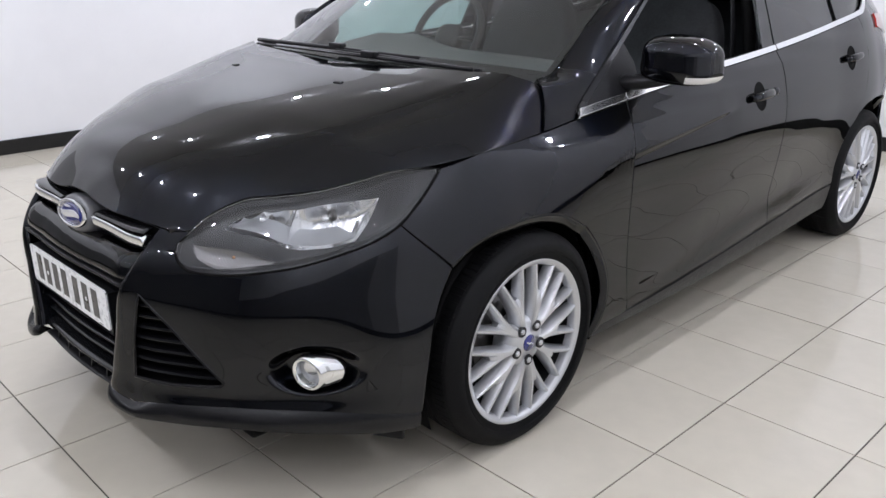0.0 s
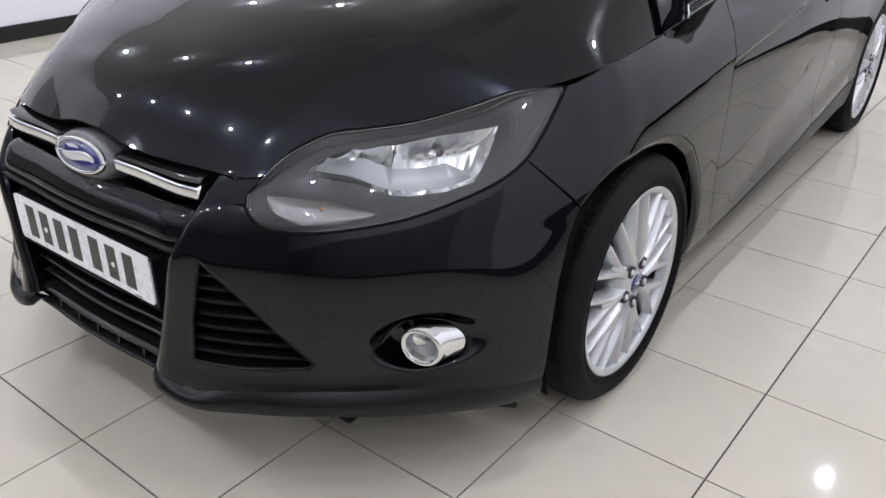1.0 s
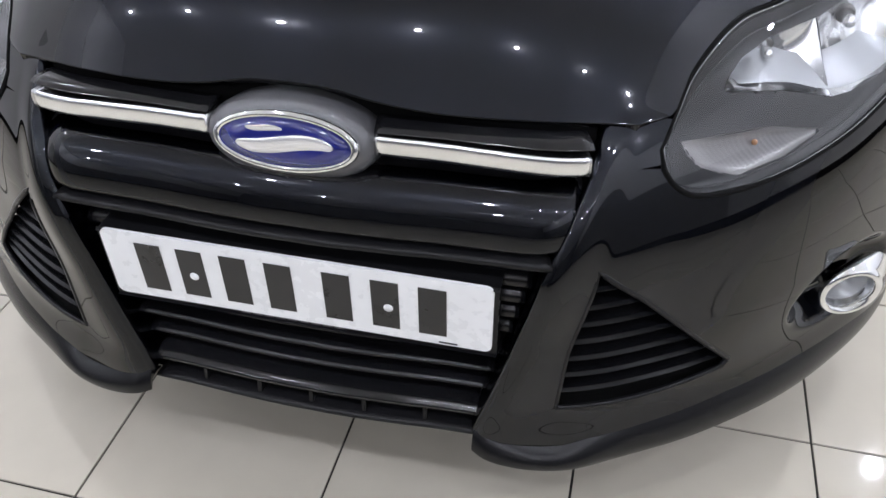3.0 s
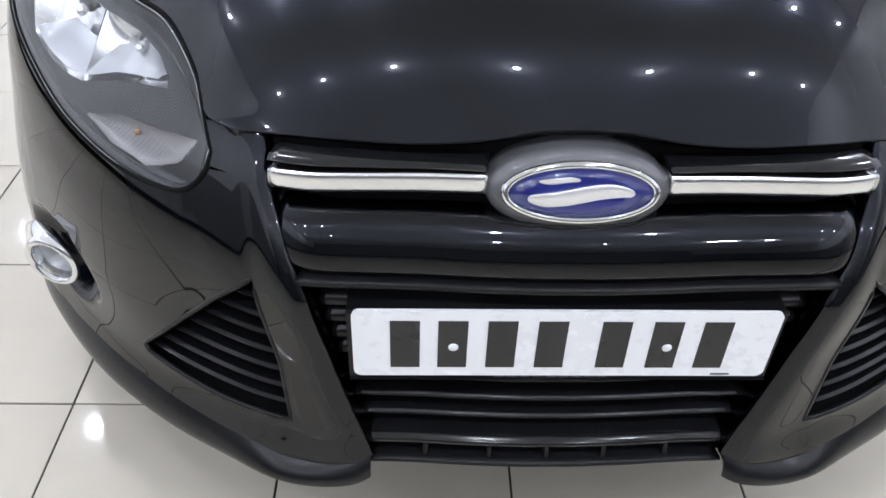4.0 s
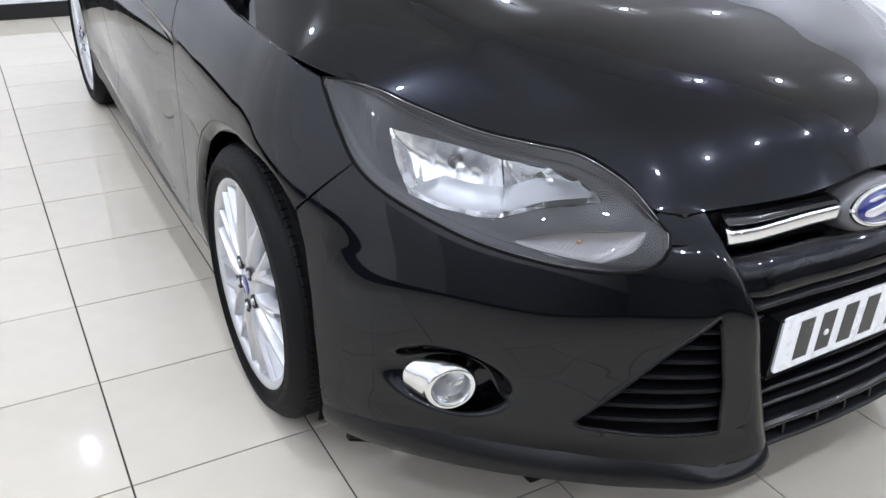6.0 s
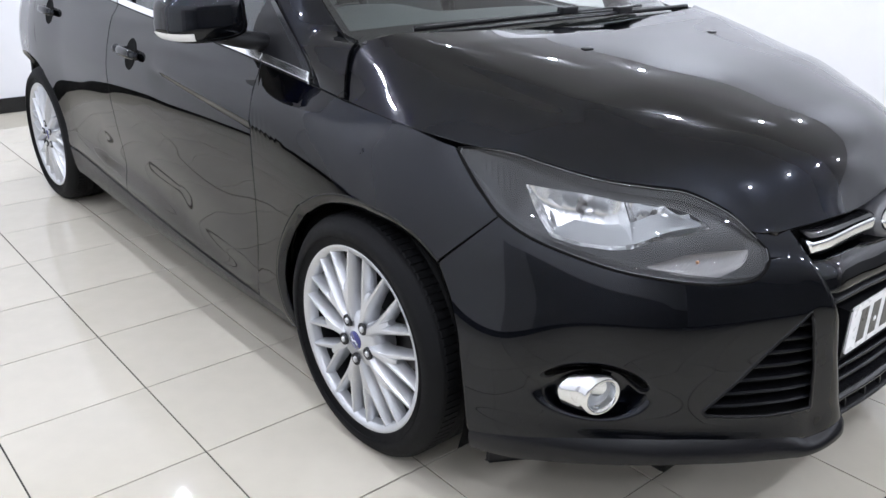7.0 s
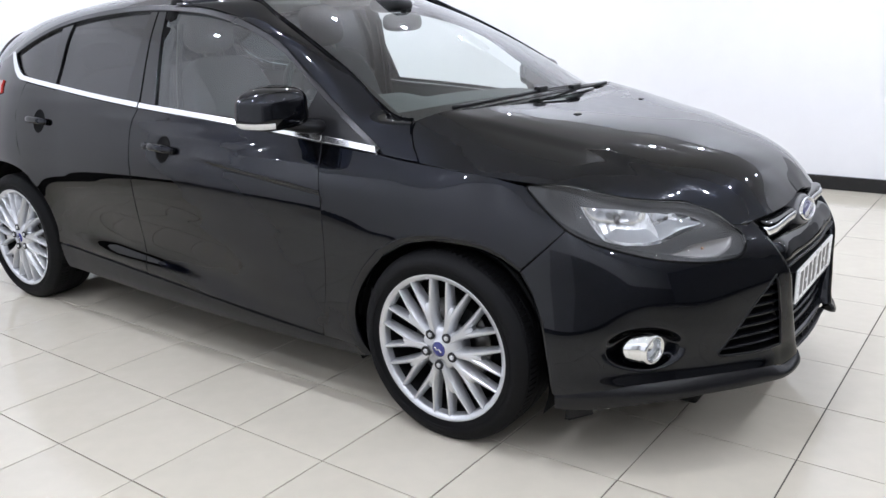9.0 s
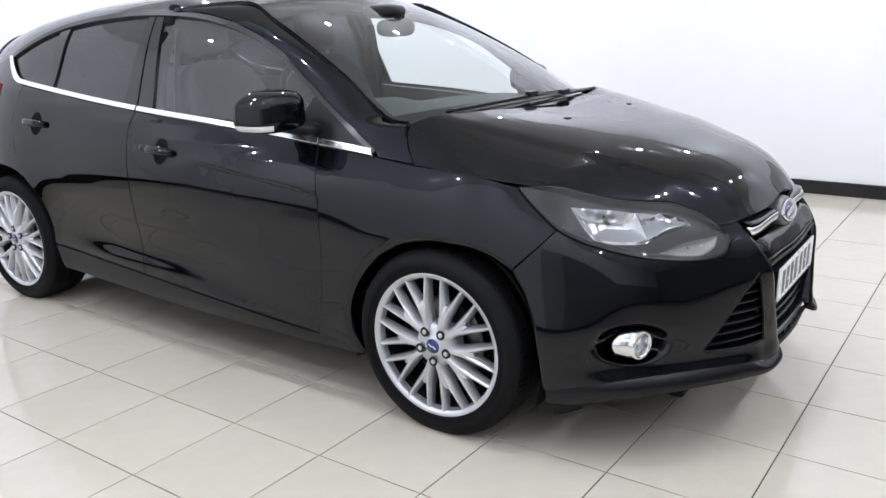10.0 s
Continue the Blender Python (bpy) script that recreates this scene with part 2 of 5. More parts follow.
def skin(low, high, left, right, nu, nv, gap=0.0033, lift=0.0, bent=False, smooth=True):
    """A panel's grid on the bodywork, from its four edges in (s, z)."""
    sz = coons(low, high, left, right, nu, nv, smooth, bent)
    g = body(sz[..., 0], sz[..., 1])
    if gap:
        g = shrink(g, gap)
    return g + normals_of(g) * lift if lift else g


def tube(points, radius, sides=8, squash=1.0, closed=False):
    """A round bar along a line, as vertices and faces."""
    p = np.array(points, float)
    t = np.gradient(p, axis=0)
    if closed:
        t = np.roll(p, -1, 0) - np.roll(p, 1, 0)
    t /= np.linalg.norm(t, axis=1, keepdims=True) + 1e-12
    up = np.where(np.abs(t[:, 2:3]) > 0.9, [[1.0, 0, 0]], [[0, 0, 1.0]])
    a = np.cross(t, up)
    a /= np.linalg.norm(a, axis=1, keepdims=True)
    b = np.cross(a, t)
    rad = np.broadcast_to(np.asarray(radius, float), (len(p),))[:, None]
    v, n = [], len(p)
    for k in range(sides):
        w = 2 * math.pi * k / sides
        v.append(p + rad * (math.cos(w) * a + squash * math.sin(w) * b))
    v = np.stack(v, 1).reshape(-1, 3)
    f = []
    for i in range(n if closed else n - 1):
        j = (i + 1) % n
        f += [(i * sides + k, i * sides + (k + 1) % sides, j * sides + (k + 1) % sides, j * sides + k) for k in range(sides)]
    if not closed:
        f += [tuple(range(sides))[::-1], tuple((n - 1) * sides + k for k in range(sides))]
    return v, f


def lathe(profile, n, axis="x"):
    """A body turned from (radius, along) pairs round an axis."""
    v, f, m = [], [], len(profile)
    for i in range(n):
        c, s_ = math.cos(2 * math.pi * i / n), math.sin(2 * math.pi * i / n)
        v += [(a, r * c, r * s_) if axis == "x" else (r * c, r * s_, a) if axis == "z" else (r * c, a, r * s_) for r, a in profile]
    for i in range(n):
        j = (i + 1) % n
        f += [(i * m + k, i * m + k + 1, j * m + k + 1, j * m + k) for k in range(m - 1)]
    return np.array(v), f


def both(make):
    """Builds a thing's part on the left and on the right."""
    return [make(1), make(-1)]


def mirrored(v, f, side):
    return (v, f) if side > 0 else (np.array(v) * [-1, 1, 1], [q[::-1] for q in f])


# ---- the shape of the bodywork ----
def knots(ks, vals, q):
    """Cubic interpolation through vals (one row a knot) at q."""
    ks, vals, q = np.asarray(ks, float), np.asarray(vals, float), np.atleast_1d(np.asarray(q, float))
    slope = np.empty_like(vals)
    step = np.diff(ks).reshape((-1,) + (1,) * (vals.ndim - 1))
    d = np.diff(vals, axis=0) / step
    slope[1:-1] = (d[:-1] * step[1:] + d[1:] * step[:-1]) / (step[1:] + step[:-1])
    slope[0], slope[-1] = d[0], d[-1]
    i = np.clip(np.searchsorted(ks, q, side="right") - 1, 0, len(ks) - 2)
    h = ks[i + 1] - ks[i]
    t = ((q - ks[i]) / h).reshape((-1,) + (1,) * (vals.ndim - 1))
    h = h.reshape(t.shape)
    return ((1 + 2 * t) * (1 - t) ** 2 * vals[i] + t * (1 - t) ** 2 * h * slope[i]
            + t * t * (3 - 2 * t) * vals[i + 1] + t * t * (t - 1) * h * slope[i + 1])


LEVELS = [0.17, 0.24, 0.33, 0.45, 0.58, 0.68, 0.79, 0.90, 1.02, 1.15, 1.30, 1.43]
# nose: radius from the middle of the front axle, by bearing in degrees off straight ahead
NOSE_AT = [0, 12, 22, 30, 38, 50, 62, 73]
NOSE = [
    [0.880, 0.925, 0.930, 0.925, 0.912, 0.880, 0.800, 0.640],
    [0.890, 0.935, 0.938, 0.932, 0.922, 0.885, 0.800, 0.640],
    [0.930, 0.980, 0.972, 0.965, 0.955, 0.905, 0.800, 0.640],
    [0.935, 0.985, 0.973, 0.963, 0.945, 0.900, 0.795, 0.640],
    [0.940, 0.982, 0.968, 0.962, 0.940, 0.898, 0.797, 0.650],
    [0.940, 0.975, 0.962, 0.955, 0.935, 0.897, 0.815, 0.690],
    [0.945, 0.972, 0.968, 0.957, 0.932, 0.909, 0.857, 0.770],
    [0.924, 0.946, 0.946, 0.937, 0.918, 0.901, 0.866, 0.810],
]
# flanks: half width, by distance behind the front axle
FLANK_AT = [-0.13, 0.0, 0.35, 0.55, 1.0, 1.55, 2.1, 2.648, 2.92, 3.2]
FLANK_LOW = [
    [0.885, 0.905, 0.909, 0.907, 0.901, 0.892, 0.862, 0.812],
    [0.868, 0.892, 0.901, 0.9045, 0.9045, 0.8965, 0.871, 0.819],
    [0.857, 0.8835, 0.892, 0.896, 0.8975, 0.895, 0.879, 0.824],
    [0.855, 0.885, 0.892, 0.893, 0.893, 0.893, 0.882, 0.83],
    [0.848, 0.883, 0.891, 0.891, 0.894, 0.898, 0.891, 0.848],
    [0.835, 0.87, 0.88, 0.88, 0.883, 0.89, 0.887, 0.853],
    [0.817, 0.852, 0.862, 0.864, 0.869, 0.875, 0.874, 0.847],
    [0.805, 0.835, 0.85, 0.86, 0.865, 0.865, 0.86, 0.835],
    [0.70, 0.71, 0.72, 0.745, 0.79, 0.81, 0.81, 0.785],
    [0.50, 0.52, 0.54, 0.56, 0.60, 0.63, 0.62, 0.59],
]
FLANK_HIGH = [
    [0.70, 0.58, 0.46, 0.36],
    [0.72, 0.61, 0.5, 0.4],
    [0.745, 0.69, 0.63, 0.57],
    [0.765, 0.71, 0.655, 0.6],
    [0.799, 0.744, 0.684, 0.614],
    [0.804, 0.755, 0.69, 0.615],
    [0.807, 0.752, 0.687, 0.597],
    [0.793, 0.734, 0.658, 0.558],
    [0.735, 0.665, 0.575, 0.47],
    [0.6, 0.53, 0.44, 0.35],
]
WHEELBASE, AXLE_Z = 2.648, 0.32


def body(s, z, sink=0.0):
    """Points of the outer skin on the car's left. s: bearing in degrees on the nose, 98 + 100 * y on the flank."""
    s, z = np.broadcast_arrays(np.asarray(s, float), np.asarray(z, float))
    shape, s, z = s.shape, s.ravel(), z.ravel()
    flip, s = np.where(s < 0, -1.0, 1.0), np.abs(s)
    nose = [row + [row[-1] - 0.12 * k for k in (1, 2, 3, 4)] for row in NOSE]
    rad = knots(LEVELS, np.array(nose).T, z) - sink
    half = knots(LEVELS, np.array([a + b for a, b in zip(FLANK_LOW, FLANK_HIGH)]).T, z) - sink
    y = np.array(FLANK_AT)[None]
    # the crease under the windows
    fade = np.clip((y + 0.12) / 0.62, 0, 1)
    over = z[:, None] - (0.812 + 0.095 * y)
    half = half + 0.010 * fade * np.exp(-np.abs(over) / np.where(over > 0, 0.035, 0.080))
    ang = np.radians(NOSE_AT)[None]
    px = np.concatenate([-(rad * np.sin(ang))[:, 1:2], rad * np.sin(ang), half], 1)
    py = np.concatenate([-(rad * np.cos(ang))[:, 1:2], -rad * np.cos(ang), y + 0 * half], 1)
    ks = np.array([-12] + NOSE_AT + [98 + 100 * v for v in FLANK_AT], float)
    i = np.clip(np.searchsorted(ks, s, side="right") - 1, 1, len(ks) - 3)
    h, n = ks[i + 1] - ks[i], np.arange(len(s))
    t = (s - ks[i]) / h
    out = []
    for p in (px, py):
        a, b, c, e = p[n, i - 1], p[n, i], p[n, i + 1], p[n, i + 2]
        h0, h1 = ks[i] - ks[i - 1], ks[i + 2] - ks[i + 1]
        m0 = ((b - a) / h0 * h + (c - b) / h * h0) / (h + h0)
        m1 = ((c - b) / h * h1 + (e - c) / h1 * h) / (h + h1)
        out.append((1 + 2 * t) * (1 - t) ** 2 * b + t * (1 - t) ** 2 * h * m0 + t * t * (3 - 2 * t) * c + t * t * (t - 1) * h * m1)
    # the hollow over the sill, and the short undercut below the crease
    y = out[1]
    low = z - (0.362 + 0.125 * (y - 0.93) - 0.08 * np.clip(y - 1.3, 0, 1))
    q = np.clip(1 - np.abs(low) / np.where(low > 0, 0.18, 0.10), 0, 1)
    out[0] = out[0] - 0.012 * np.clip((y - 0.55) / 0.45, 0, 1) * np.clip((2.15 - y) / 0.40, 0, 1) * q * q * (3 - 2 * q)
    low = z - (0.722 + 0.0977 * y)
    q = np.clip(low / 0.020 + 0.5, 0, 1)
    out[0] = out[0] + 0.0110 * np.clip((y - 0.30) / 0.35, 0, 1) * np.clip((1.17 - y) / 0.12, 0, 1) * (q * q * (3 - 2 * q) - 0.5) * np.exp(-np.abs(low) / 0.05)
    # the swell round the wheels
    for centre in (0.0, WHEELBASE):
        away = np.hypot(out[1] - centre, z - AXLE_Z)
        lip = np.clip((0.50 - away) / 0.11, 0, 1)
        out[0] = out[0] + 0.0012 * lip * lip * (3 - 2 * lip) * np.clip((out[0] - 0.76) / 0.08, 0, 1)
    return np.stack([out[0] * flip, out[1], z], -1).reshape(shape + (3,))


# ---- the room ----
def wall(name, lo, hi, mat):
    ob = part(name, box(lo, hi), mat)
    return tagged(ob, "plain painted wall of a car showroom", "wall", kind="structure")


W, E_, S, N = ROOM
DARK_FROM, DARK_TO = -0.95, 1.6  # south of this and up to this height, unseen greys darken the reflections
wall("wall_west", (W - 0.2, DARK_FROM, -0.1), (W, N + 0.2, CEILING_Z + 0.1), WALL)
wall("wall_east", (E_, DARK_FROM, -0.1), (E_ + 0.2, N + 0.2, CEILING_Z + 0.1), WALL)
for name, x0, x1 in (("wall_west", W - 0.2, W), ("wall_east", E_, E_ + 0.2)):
    # added dark stretch, then a half dark one to soften its mirrored edge
    wall(name + "_unseen_dark", (x0, S - 0.2, -0.1), (x1, DARK_FROM - 0.9, DARK_TO), BACK_WALL)
    wall(name + "_panel", (x0, DARK_FROM - 0.9, -0.1), (x1, DARK_FROM, DARK_TO), HALF_DARK_WALL)
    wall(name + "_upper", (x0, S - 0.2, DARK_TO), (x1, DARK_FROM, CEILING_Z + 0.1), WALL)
wall("wall_north", (W, N, -0.1), (E_, N + 0.2, CEILING_Z + 0.1), WALL)
wall("wall_south", (W, S - 0.2, -0.1), (E_, S, CEILING_Z + 0.1), BACK_WALL)
tagged(part("ceiling", box((W, S, CEILING_Z), (E_, N, CEILING_Z + 0.1)), CEIL), "plain white showroom ceiling", "ceiling", kind="structure")
SK = 0.105
for name, lo, hi in (
    ("skirting_west", (W, S, 0), (W + 0.016, N, SK)), ("skirting_east", (E_ - 0.016, S, 0), (E_, N, SK)),
    ("skirting_north", (W + 0.016, N - 0.016, 0), (E_ - 0.016, N, SK)), ("skirting_south", (W + 0.016, S, 0), (E_ - 0.016, S + 0.016, SK)),
):
    tagged(part(name, box(lo, hi), SKIRT, bevel=0.004), "glossy black skirting board along the wall", "skirting", kind="structure")


def ceiling_light():
    ob = thing("ceiling_light", "small round recessed downlight in the ceiling", "ceiling light", "ceiling downlights")
    v, f = lathe([(0.026, -0.001), (0.027, -0.008), (0.040, -0.010), (0.052, -0.006), (0.053, 0.0)], 20, "z")
    piece("rim", v, f, FITTING, ob)
    n = 18
    v = [(r * math.cos(2 * math.pi * k / n), r * math.sin(2 * math.pi * k / n), z) for r, z in ((0.026, -0.008), (0.026, -0.018), (0.021, -0.022)) for k in range(n)]
    f = [(j * n + k, j * n + (k + 1) % n, (j + 1) * n + (k + 1) % n, (j + 1) * n + k) for j in (0, 1) for k in range(n)]
    piece("diffuser", v, [q[::-1] for q in f] + [tuple(2 * n + k for k in range(n))[::-1]], LAMP, ob, "glowing lamp face")
    lamp = bpy.data.lights.new("beam", "SPOT")
    lamp.energy, lamp.color, lamp.shadow_soft_size = BEAM_WATTS, (0.93, 0.97, 1.05), 0.020
    lamp.spot_size, lamp.spot_blend = radians(62), 0.9
    beam = new("beam", lamp)
    beam.parent, beam.location = ob, (0, 0, -0.026)
    return ob


# the row at -4.2 is an unseen addition that brightens the floor ahead
LIGHTS_X, LIGHTS_Y = [-3.35, -2.2, -1.12, 0.0, 1.05, 2.2, 3.25], [-4.2, -2.2, -0.2, 1.8, 3.8]
first = ceiling_light()
spots = [(x, y) for x in LIGHTS_X for y in LIGHTS_Y if x or abs(y - 0.8) > 1.1]
first.location = (*spots[0], CEILING_Z)
for x, y in spots[1:]:
    copy_thing(first, pose(x, y, CEILING_Z))


# ---- the car ----
car = thing("car", "glossy black five-door hatchback car standing on the tiled floor", "car")
TIP, NOTCH, ARCH_TOP = (72.2, 0.850), (63.8, 0.730), (71.8, 0.614)
LAMP_LOW = [(28.4, 0.668), (29.2, 0.648), (30.6, 0.633), (33.5, 0.626), (38.7, 0.627), (43, 0.634), (47.5, 0.644), (54.2, 0.670), (60.3, 0.702), NOTCH, (67.2, 0.776), (71.6, 0.842)]
LAMP_HIGH = [(28.2, 0.682), (30.2, 0.717), (32.0, 0.744), (34.8, 0.767), (38.2, 0.785), (43, 0.793), (50, 0.804), (58.5, 0.832), (63.5, 0.849), (68, 0.853), (71.8, 0.849)]
ARCH = [ARCH_TOP, (76, 0.652), (82, 0.678), (92, 0.688), (102, 0.685), (111, 0.664), (122, 0.604), (130, 0.516), (135.5, 0.42), (137, 0.35), (135, 0.27), (132, 0.205)]
SHUT = [TIP, (83, 0.872), (95, 0.881), (109, 0.891), (124, 0.904)]
CHROME_LINE = [(124, 0.904), (151.3, 0.928), (197.6, 0.967), (253.8, 1.003), (319, 1.062), (342.4, 1.087)]
SEAM_A = [(149.4, 0.250), (146.5, 0.42), (145.8, 0.62), (147.5, 0.80), (151.3, 0.928)]
SEAM_B = [(251.9, 0.313), (253, 0.50), (253.5, 0.65), (253.7, 0.775), (255.5, 0.92), (253.8, 1.003)]
REAR_EDGE = [(320.5, 0.352), (320.3, 0.42), (323, 0.51), (329, 0.592), (337, 0.655), (343.8, 0.803), (347.6, 0.933), (342.4, 1.087)]
GLASS_TOP = [(125.5, 0.918), (143.3, 1.010), (163.1, 1.138), (177.4, 1.236), (197.2, 1.319), (218.7, 1.371), (254.3, 1.402), (288.5, 1.395), (326.2, 1.347), (364.4, 1.218)]


def along(line, s0, s1, n=12, dz=0.0):
    """The stretch of a line in (s, z) between two places along it."""
    p = np.array(line, float)
    q = np.linspace(s0, s1, n)
    return [(a, float(b) + dz) for a, b in zip(q, knots(p[:, 0], p[:, 1:2], q)[:, 0])]


# bonnet
def full(half):
    """A grid over both halves of the car from one from the middle outwards."""
    return np.concatenate([(half * [-1, 1, 1])[:, :0:-1], half], 1)


NOSE_LIP = [(0, -0.846, 0.752), (0.05, -0.847, 0.750), (0.10, -0.848, 0.740), (0.15, -0.846, 0.733), (0.27, -0.830, 0.727), (0.395, -0.790, 0.717)]
BONNET_REAR = [(0, 0.03, 1.019), (0.3, 0.045, 1.028), (0.55, 0.09, 1.033), (0.67, 0.16, 1.026), (0.722, 0.205, 1.000), (0.78, 0.165, 0.938), (0.822, 0.11, 0.894)]
BONNET_MID = [(0, -0.846, 0.752), (0, -0.80, 0.792), (0, -0.70, 0.845), (0, -0.5, 0.912), (0, -0.17, 0.984), (0, 0.03, 1.019)]
lamp_edge = body(*np.array(LAMP_HIGH[1:]).T)
shut_edge = body(*np.array(SHUT[1:4]).T)
BONNET_SIDE = [(0.395, -0.790, 0.717)] + [tuple(p + np.array([-0.0005, 0.0, 0.001])) for p in lamp_edge[:-1]] + [tuple(p + np.array([0, 0, 0.001])) for p in shut_edge]
def on_line(points, x):
    """y and z of a line at the given half widths."""
    p = np.array(points)
    return knots(p[:, 0], p[:, 1:2], x)[:, 0], knots(p[:, 0], p[:, 2:3], x)[:, 0]


# sections from the middle line to the shut line, flat on top and rolling over towards the side
v_, u_ = np.linspace(0, 1, 72)[:, None], 1 - (1 - np.linspace(0, 1, 70)[None, :]) ** 1.3
mid, edge = curve(BONNET_MID, 72), curve(BONNET_SIDE, 72)
mid[:, 2:] += knots([0, 0.12, 0.35, 0.65, 1], np.array([[0], [0.022], [0.023], [0.014], [0]]), v_[:, 0])
full_ness = knots([0, 0.25, 0.5, 0.75, 1], np.array([[3.1], [3.1], [3.1], [4.1], [9.0]]), v_[:, 0])
half = np.stack([edge[:, :1] * u_, mid[:, 1:2] + (edge[:, 1:2] - mid[:, 1:2]) * u_**2.2, edge[:, 2:] + (mid[:, 2:] - edge[:, 2:]) * (1 - u_**full_ness)], -1)
for points, row, weight in ((NOSE_LIP, 0, np.clip(1 - v_ / 0.12, 0, 1) ** 2.5), (BONNET_REAR, -1, np.clip((v_ - 0.80) / 0.20, 0, 1) ** 2)):
    y_, z_ = on_line(points, u_[0] * points[-1][0])
    half[..., 1] += weight * (y_ - half[row, :, 1])
    half[..., 2] += weight * (z_ - half[row, :, 2])
crease = np.clip((0.41 + 0.24 * v_ - half[..., 0]) / 0.065 + 0.5, 0, 1)
half[..., 2] += 0.0065 * crease * crease * (3 - 2 * crease) * np.clip(v_ * 8, 0, 1) * np.clip((1 - v_) * 12, 0, 1)
bonnet_rear = half[-1].copy()
bonnet = sheet("bonnet", full(shrink(half, 0.0018)), PAINT, car, "glossy black bonnet with two soft creases", hem=0.02)
for side in (1, -1):
    bm = box((-0.016, -0.008, 0), (0.016, 0.009, 0.010), pose(side * 0.281, -0.166, 0.992, 8, 0, side * 6))
    part("washer_nozzle", bm, MATT_BLACK, bonnet, "small black washer nozzle", smooth=True, bevel=0.004)


# wings, doors and quarters
def arch_lip(pts, owner, side):
    """The chamfered lip round the front wheel, from the edge of a panel in towards the wheel."""
    p = body(pts[:, 0], pts[:, 1])
    inward = np.array([[0, 0, AXLE_Z]]) - p * [0, 1, 1]
    inward /= np.linalg.norm(inward, axis=1, keepdims=True)
    rows = [p + inward * a - np.array([b, 0, 0]) for a, b in ((-0.002, 0.0022), (0.001, 0.0006), (0.008, 0.0022), (0.016, 0.0058), (0.022, 0.0092), (0.0255, 0.0125), (0.0265, 0.017), (0.0245, 0.030), (0.015, 0.060))]
    v, f = mirrored(np.array(rows).reshape(-1, 3), grid_faces(len(rows), len(p)), side)
    return piece("arch_lip", v, f, PAINT, owner, "chamfered lip of the wheel arch")


def flank(side):
    left = [ARCH_TOP, NOTCH, (67.4, 0.776), TIP]
    top = SHUT + [(137, 0.914), (151.3, 0.928)]
    under = np.concatenate([curve(ARCH[:7], 45), curve(ARCH[6:], 26)[1:]])
    over = np.concatenate([curve(top, 45), curve(SEAM_A[::-1] + [(149.6, 0.215)], 26)[1:]])
    wing = sheet("front_wing", skin(under, over, left, [ARCH[-1], (149.6, 0.215)], 70, 30, gap=0.0033), PAINT, car, "glossy black front wing", side=side)
    pts = np.concatenate([curve(ARCH[:7], 40), curve(ARCH[6:], 24)[1:]])
    arch_lip(pts[::-1], wing, side)
    door = sheet("front_door", skin([(149.4, 0.252), (215, 0.291), (251.9, 0.313)], along(CHROME_LINE, 151.3, 253.8), SEAM_A, SEAM_B, 44, 100, gap=0.0033, bent=True), PAINT, car, "glossy black front door", side=side)
    rear = sheet("rear_door", skin([(251.9, 0.313), (290, 0.335), (320.5, 0.352)], along(CHROME_LINE, 253.8, 342.4), SEAM_B, REAR_EDGE, 40, 80, gap=0.0033, bent=True), PAINT, car, "glossy black rear door", side=side)
    arch = [(337, 0.655), (343, 0.683), (352, 0.701), (363, 0.706), (374, 0.699), (385, 0.672), (394, 0.62), (400, 0.54), (402, 0.45), (402, 0.32)]
    q = skin(arch + [(408, 0.26), (416, 0.24)], [(342.4, 1.087), (349, 1.096), (355.5, 1.119), (390, 1.10), (416, 1.06)], [(337, 0.655), (343.8, 0.803), (347.6, 0.933), (342.4, 1.087)], [(416, 0.24), (417, 0.7), (416, 1.06)], 40, 30)
    quarter = sheet("rear_quarter", q, PAINT, car, "glossy black rear quarter panel", side=side)
    sill_top = [(135.5, 0.243), (149.4, 0.246), (215, 0.286), (251.9, 0.308), (290, 0.330), (320.5, 0.347)]
    sheet("sill", skin([(131.5, 0.203), (150, 0.198), (221.8, 0.194), (280, 0.212), (318, 0.232)], sill_top, [(131.5, 0.203), (135.5, 0.243)], [(318, 0.232), (320.5, 0.347)], 40, 8), MATT_BLACK, car, "satin black sill under the doors", side=side, hem=0.05)
    # windows, pillars and the bright strip
    for a, b, owner, name in ((126, 150.8, wing, "window_strip"), (151.8, 253.2, door, "window_strip"), (254.4, 342, rear, "window_strip")):
        low, high = along(CHROME_LINE, a, b, 14, 0.002), along(CHROME_LINE, a, b, 14, 0.019)
        if a < 130:
            high[0] = (127.5, high[0][1] - 0.012)
        sheet(name, skin(low, high, [low[0], high[0]], [low[-1], high[-1]], 30, 6, gap=0, lift=0.006), SATIN, owner, "bright satin metal strip", hem=0.008, side=side)
    low, high = [(342, 1.089), (350, 1.10), (355.5, 1.125), (361, 1.165), (366.5, 1.215)], [(341, 1.106), (347, 1.113), (352.5, 1.137), (358, 1.175), (363, 1.218)]
    sheet("window_strip", skin(low, high, [low[0], high[0]], [low[-1], high[-1]], 20, 5, gap=0, lift=0.006), SATIN, quarter, "bright satin metal strip", hem=0.008, side=side)
    sail = [(127, 0.922), (141, 0.937), (161, 0.954)]
    g = skin(sail, along(GLASS_TOP, 127, 159, 8, -0.010), [(127, 0.922), (127.5, 0.924)], [(161, 0.954), (162, 1.03), (159, 1.10)], 16, 10, gap=0, lift=-0.004)
    sheet("mirror_sail", g, MATT_BLACK, door, "black plastic mirror base panel", hem=0.004, side=side)
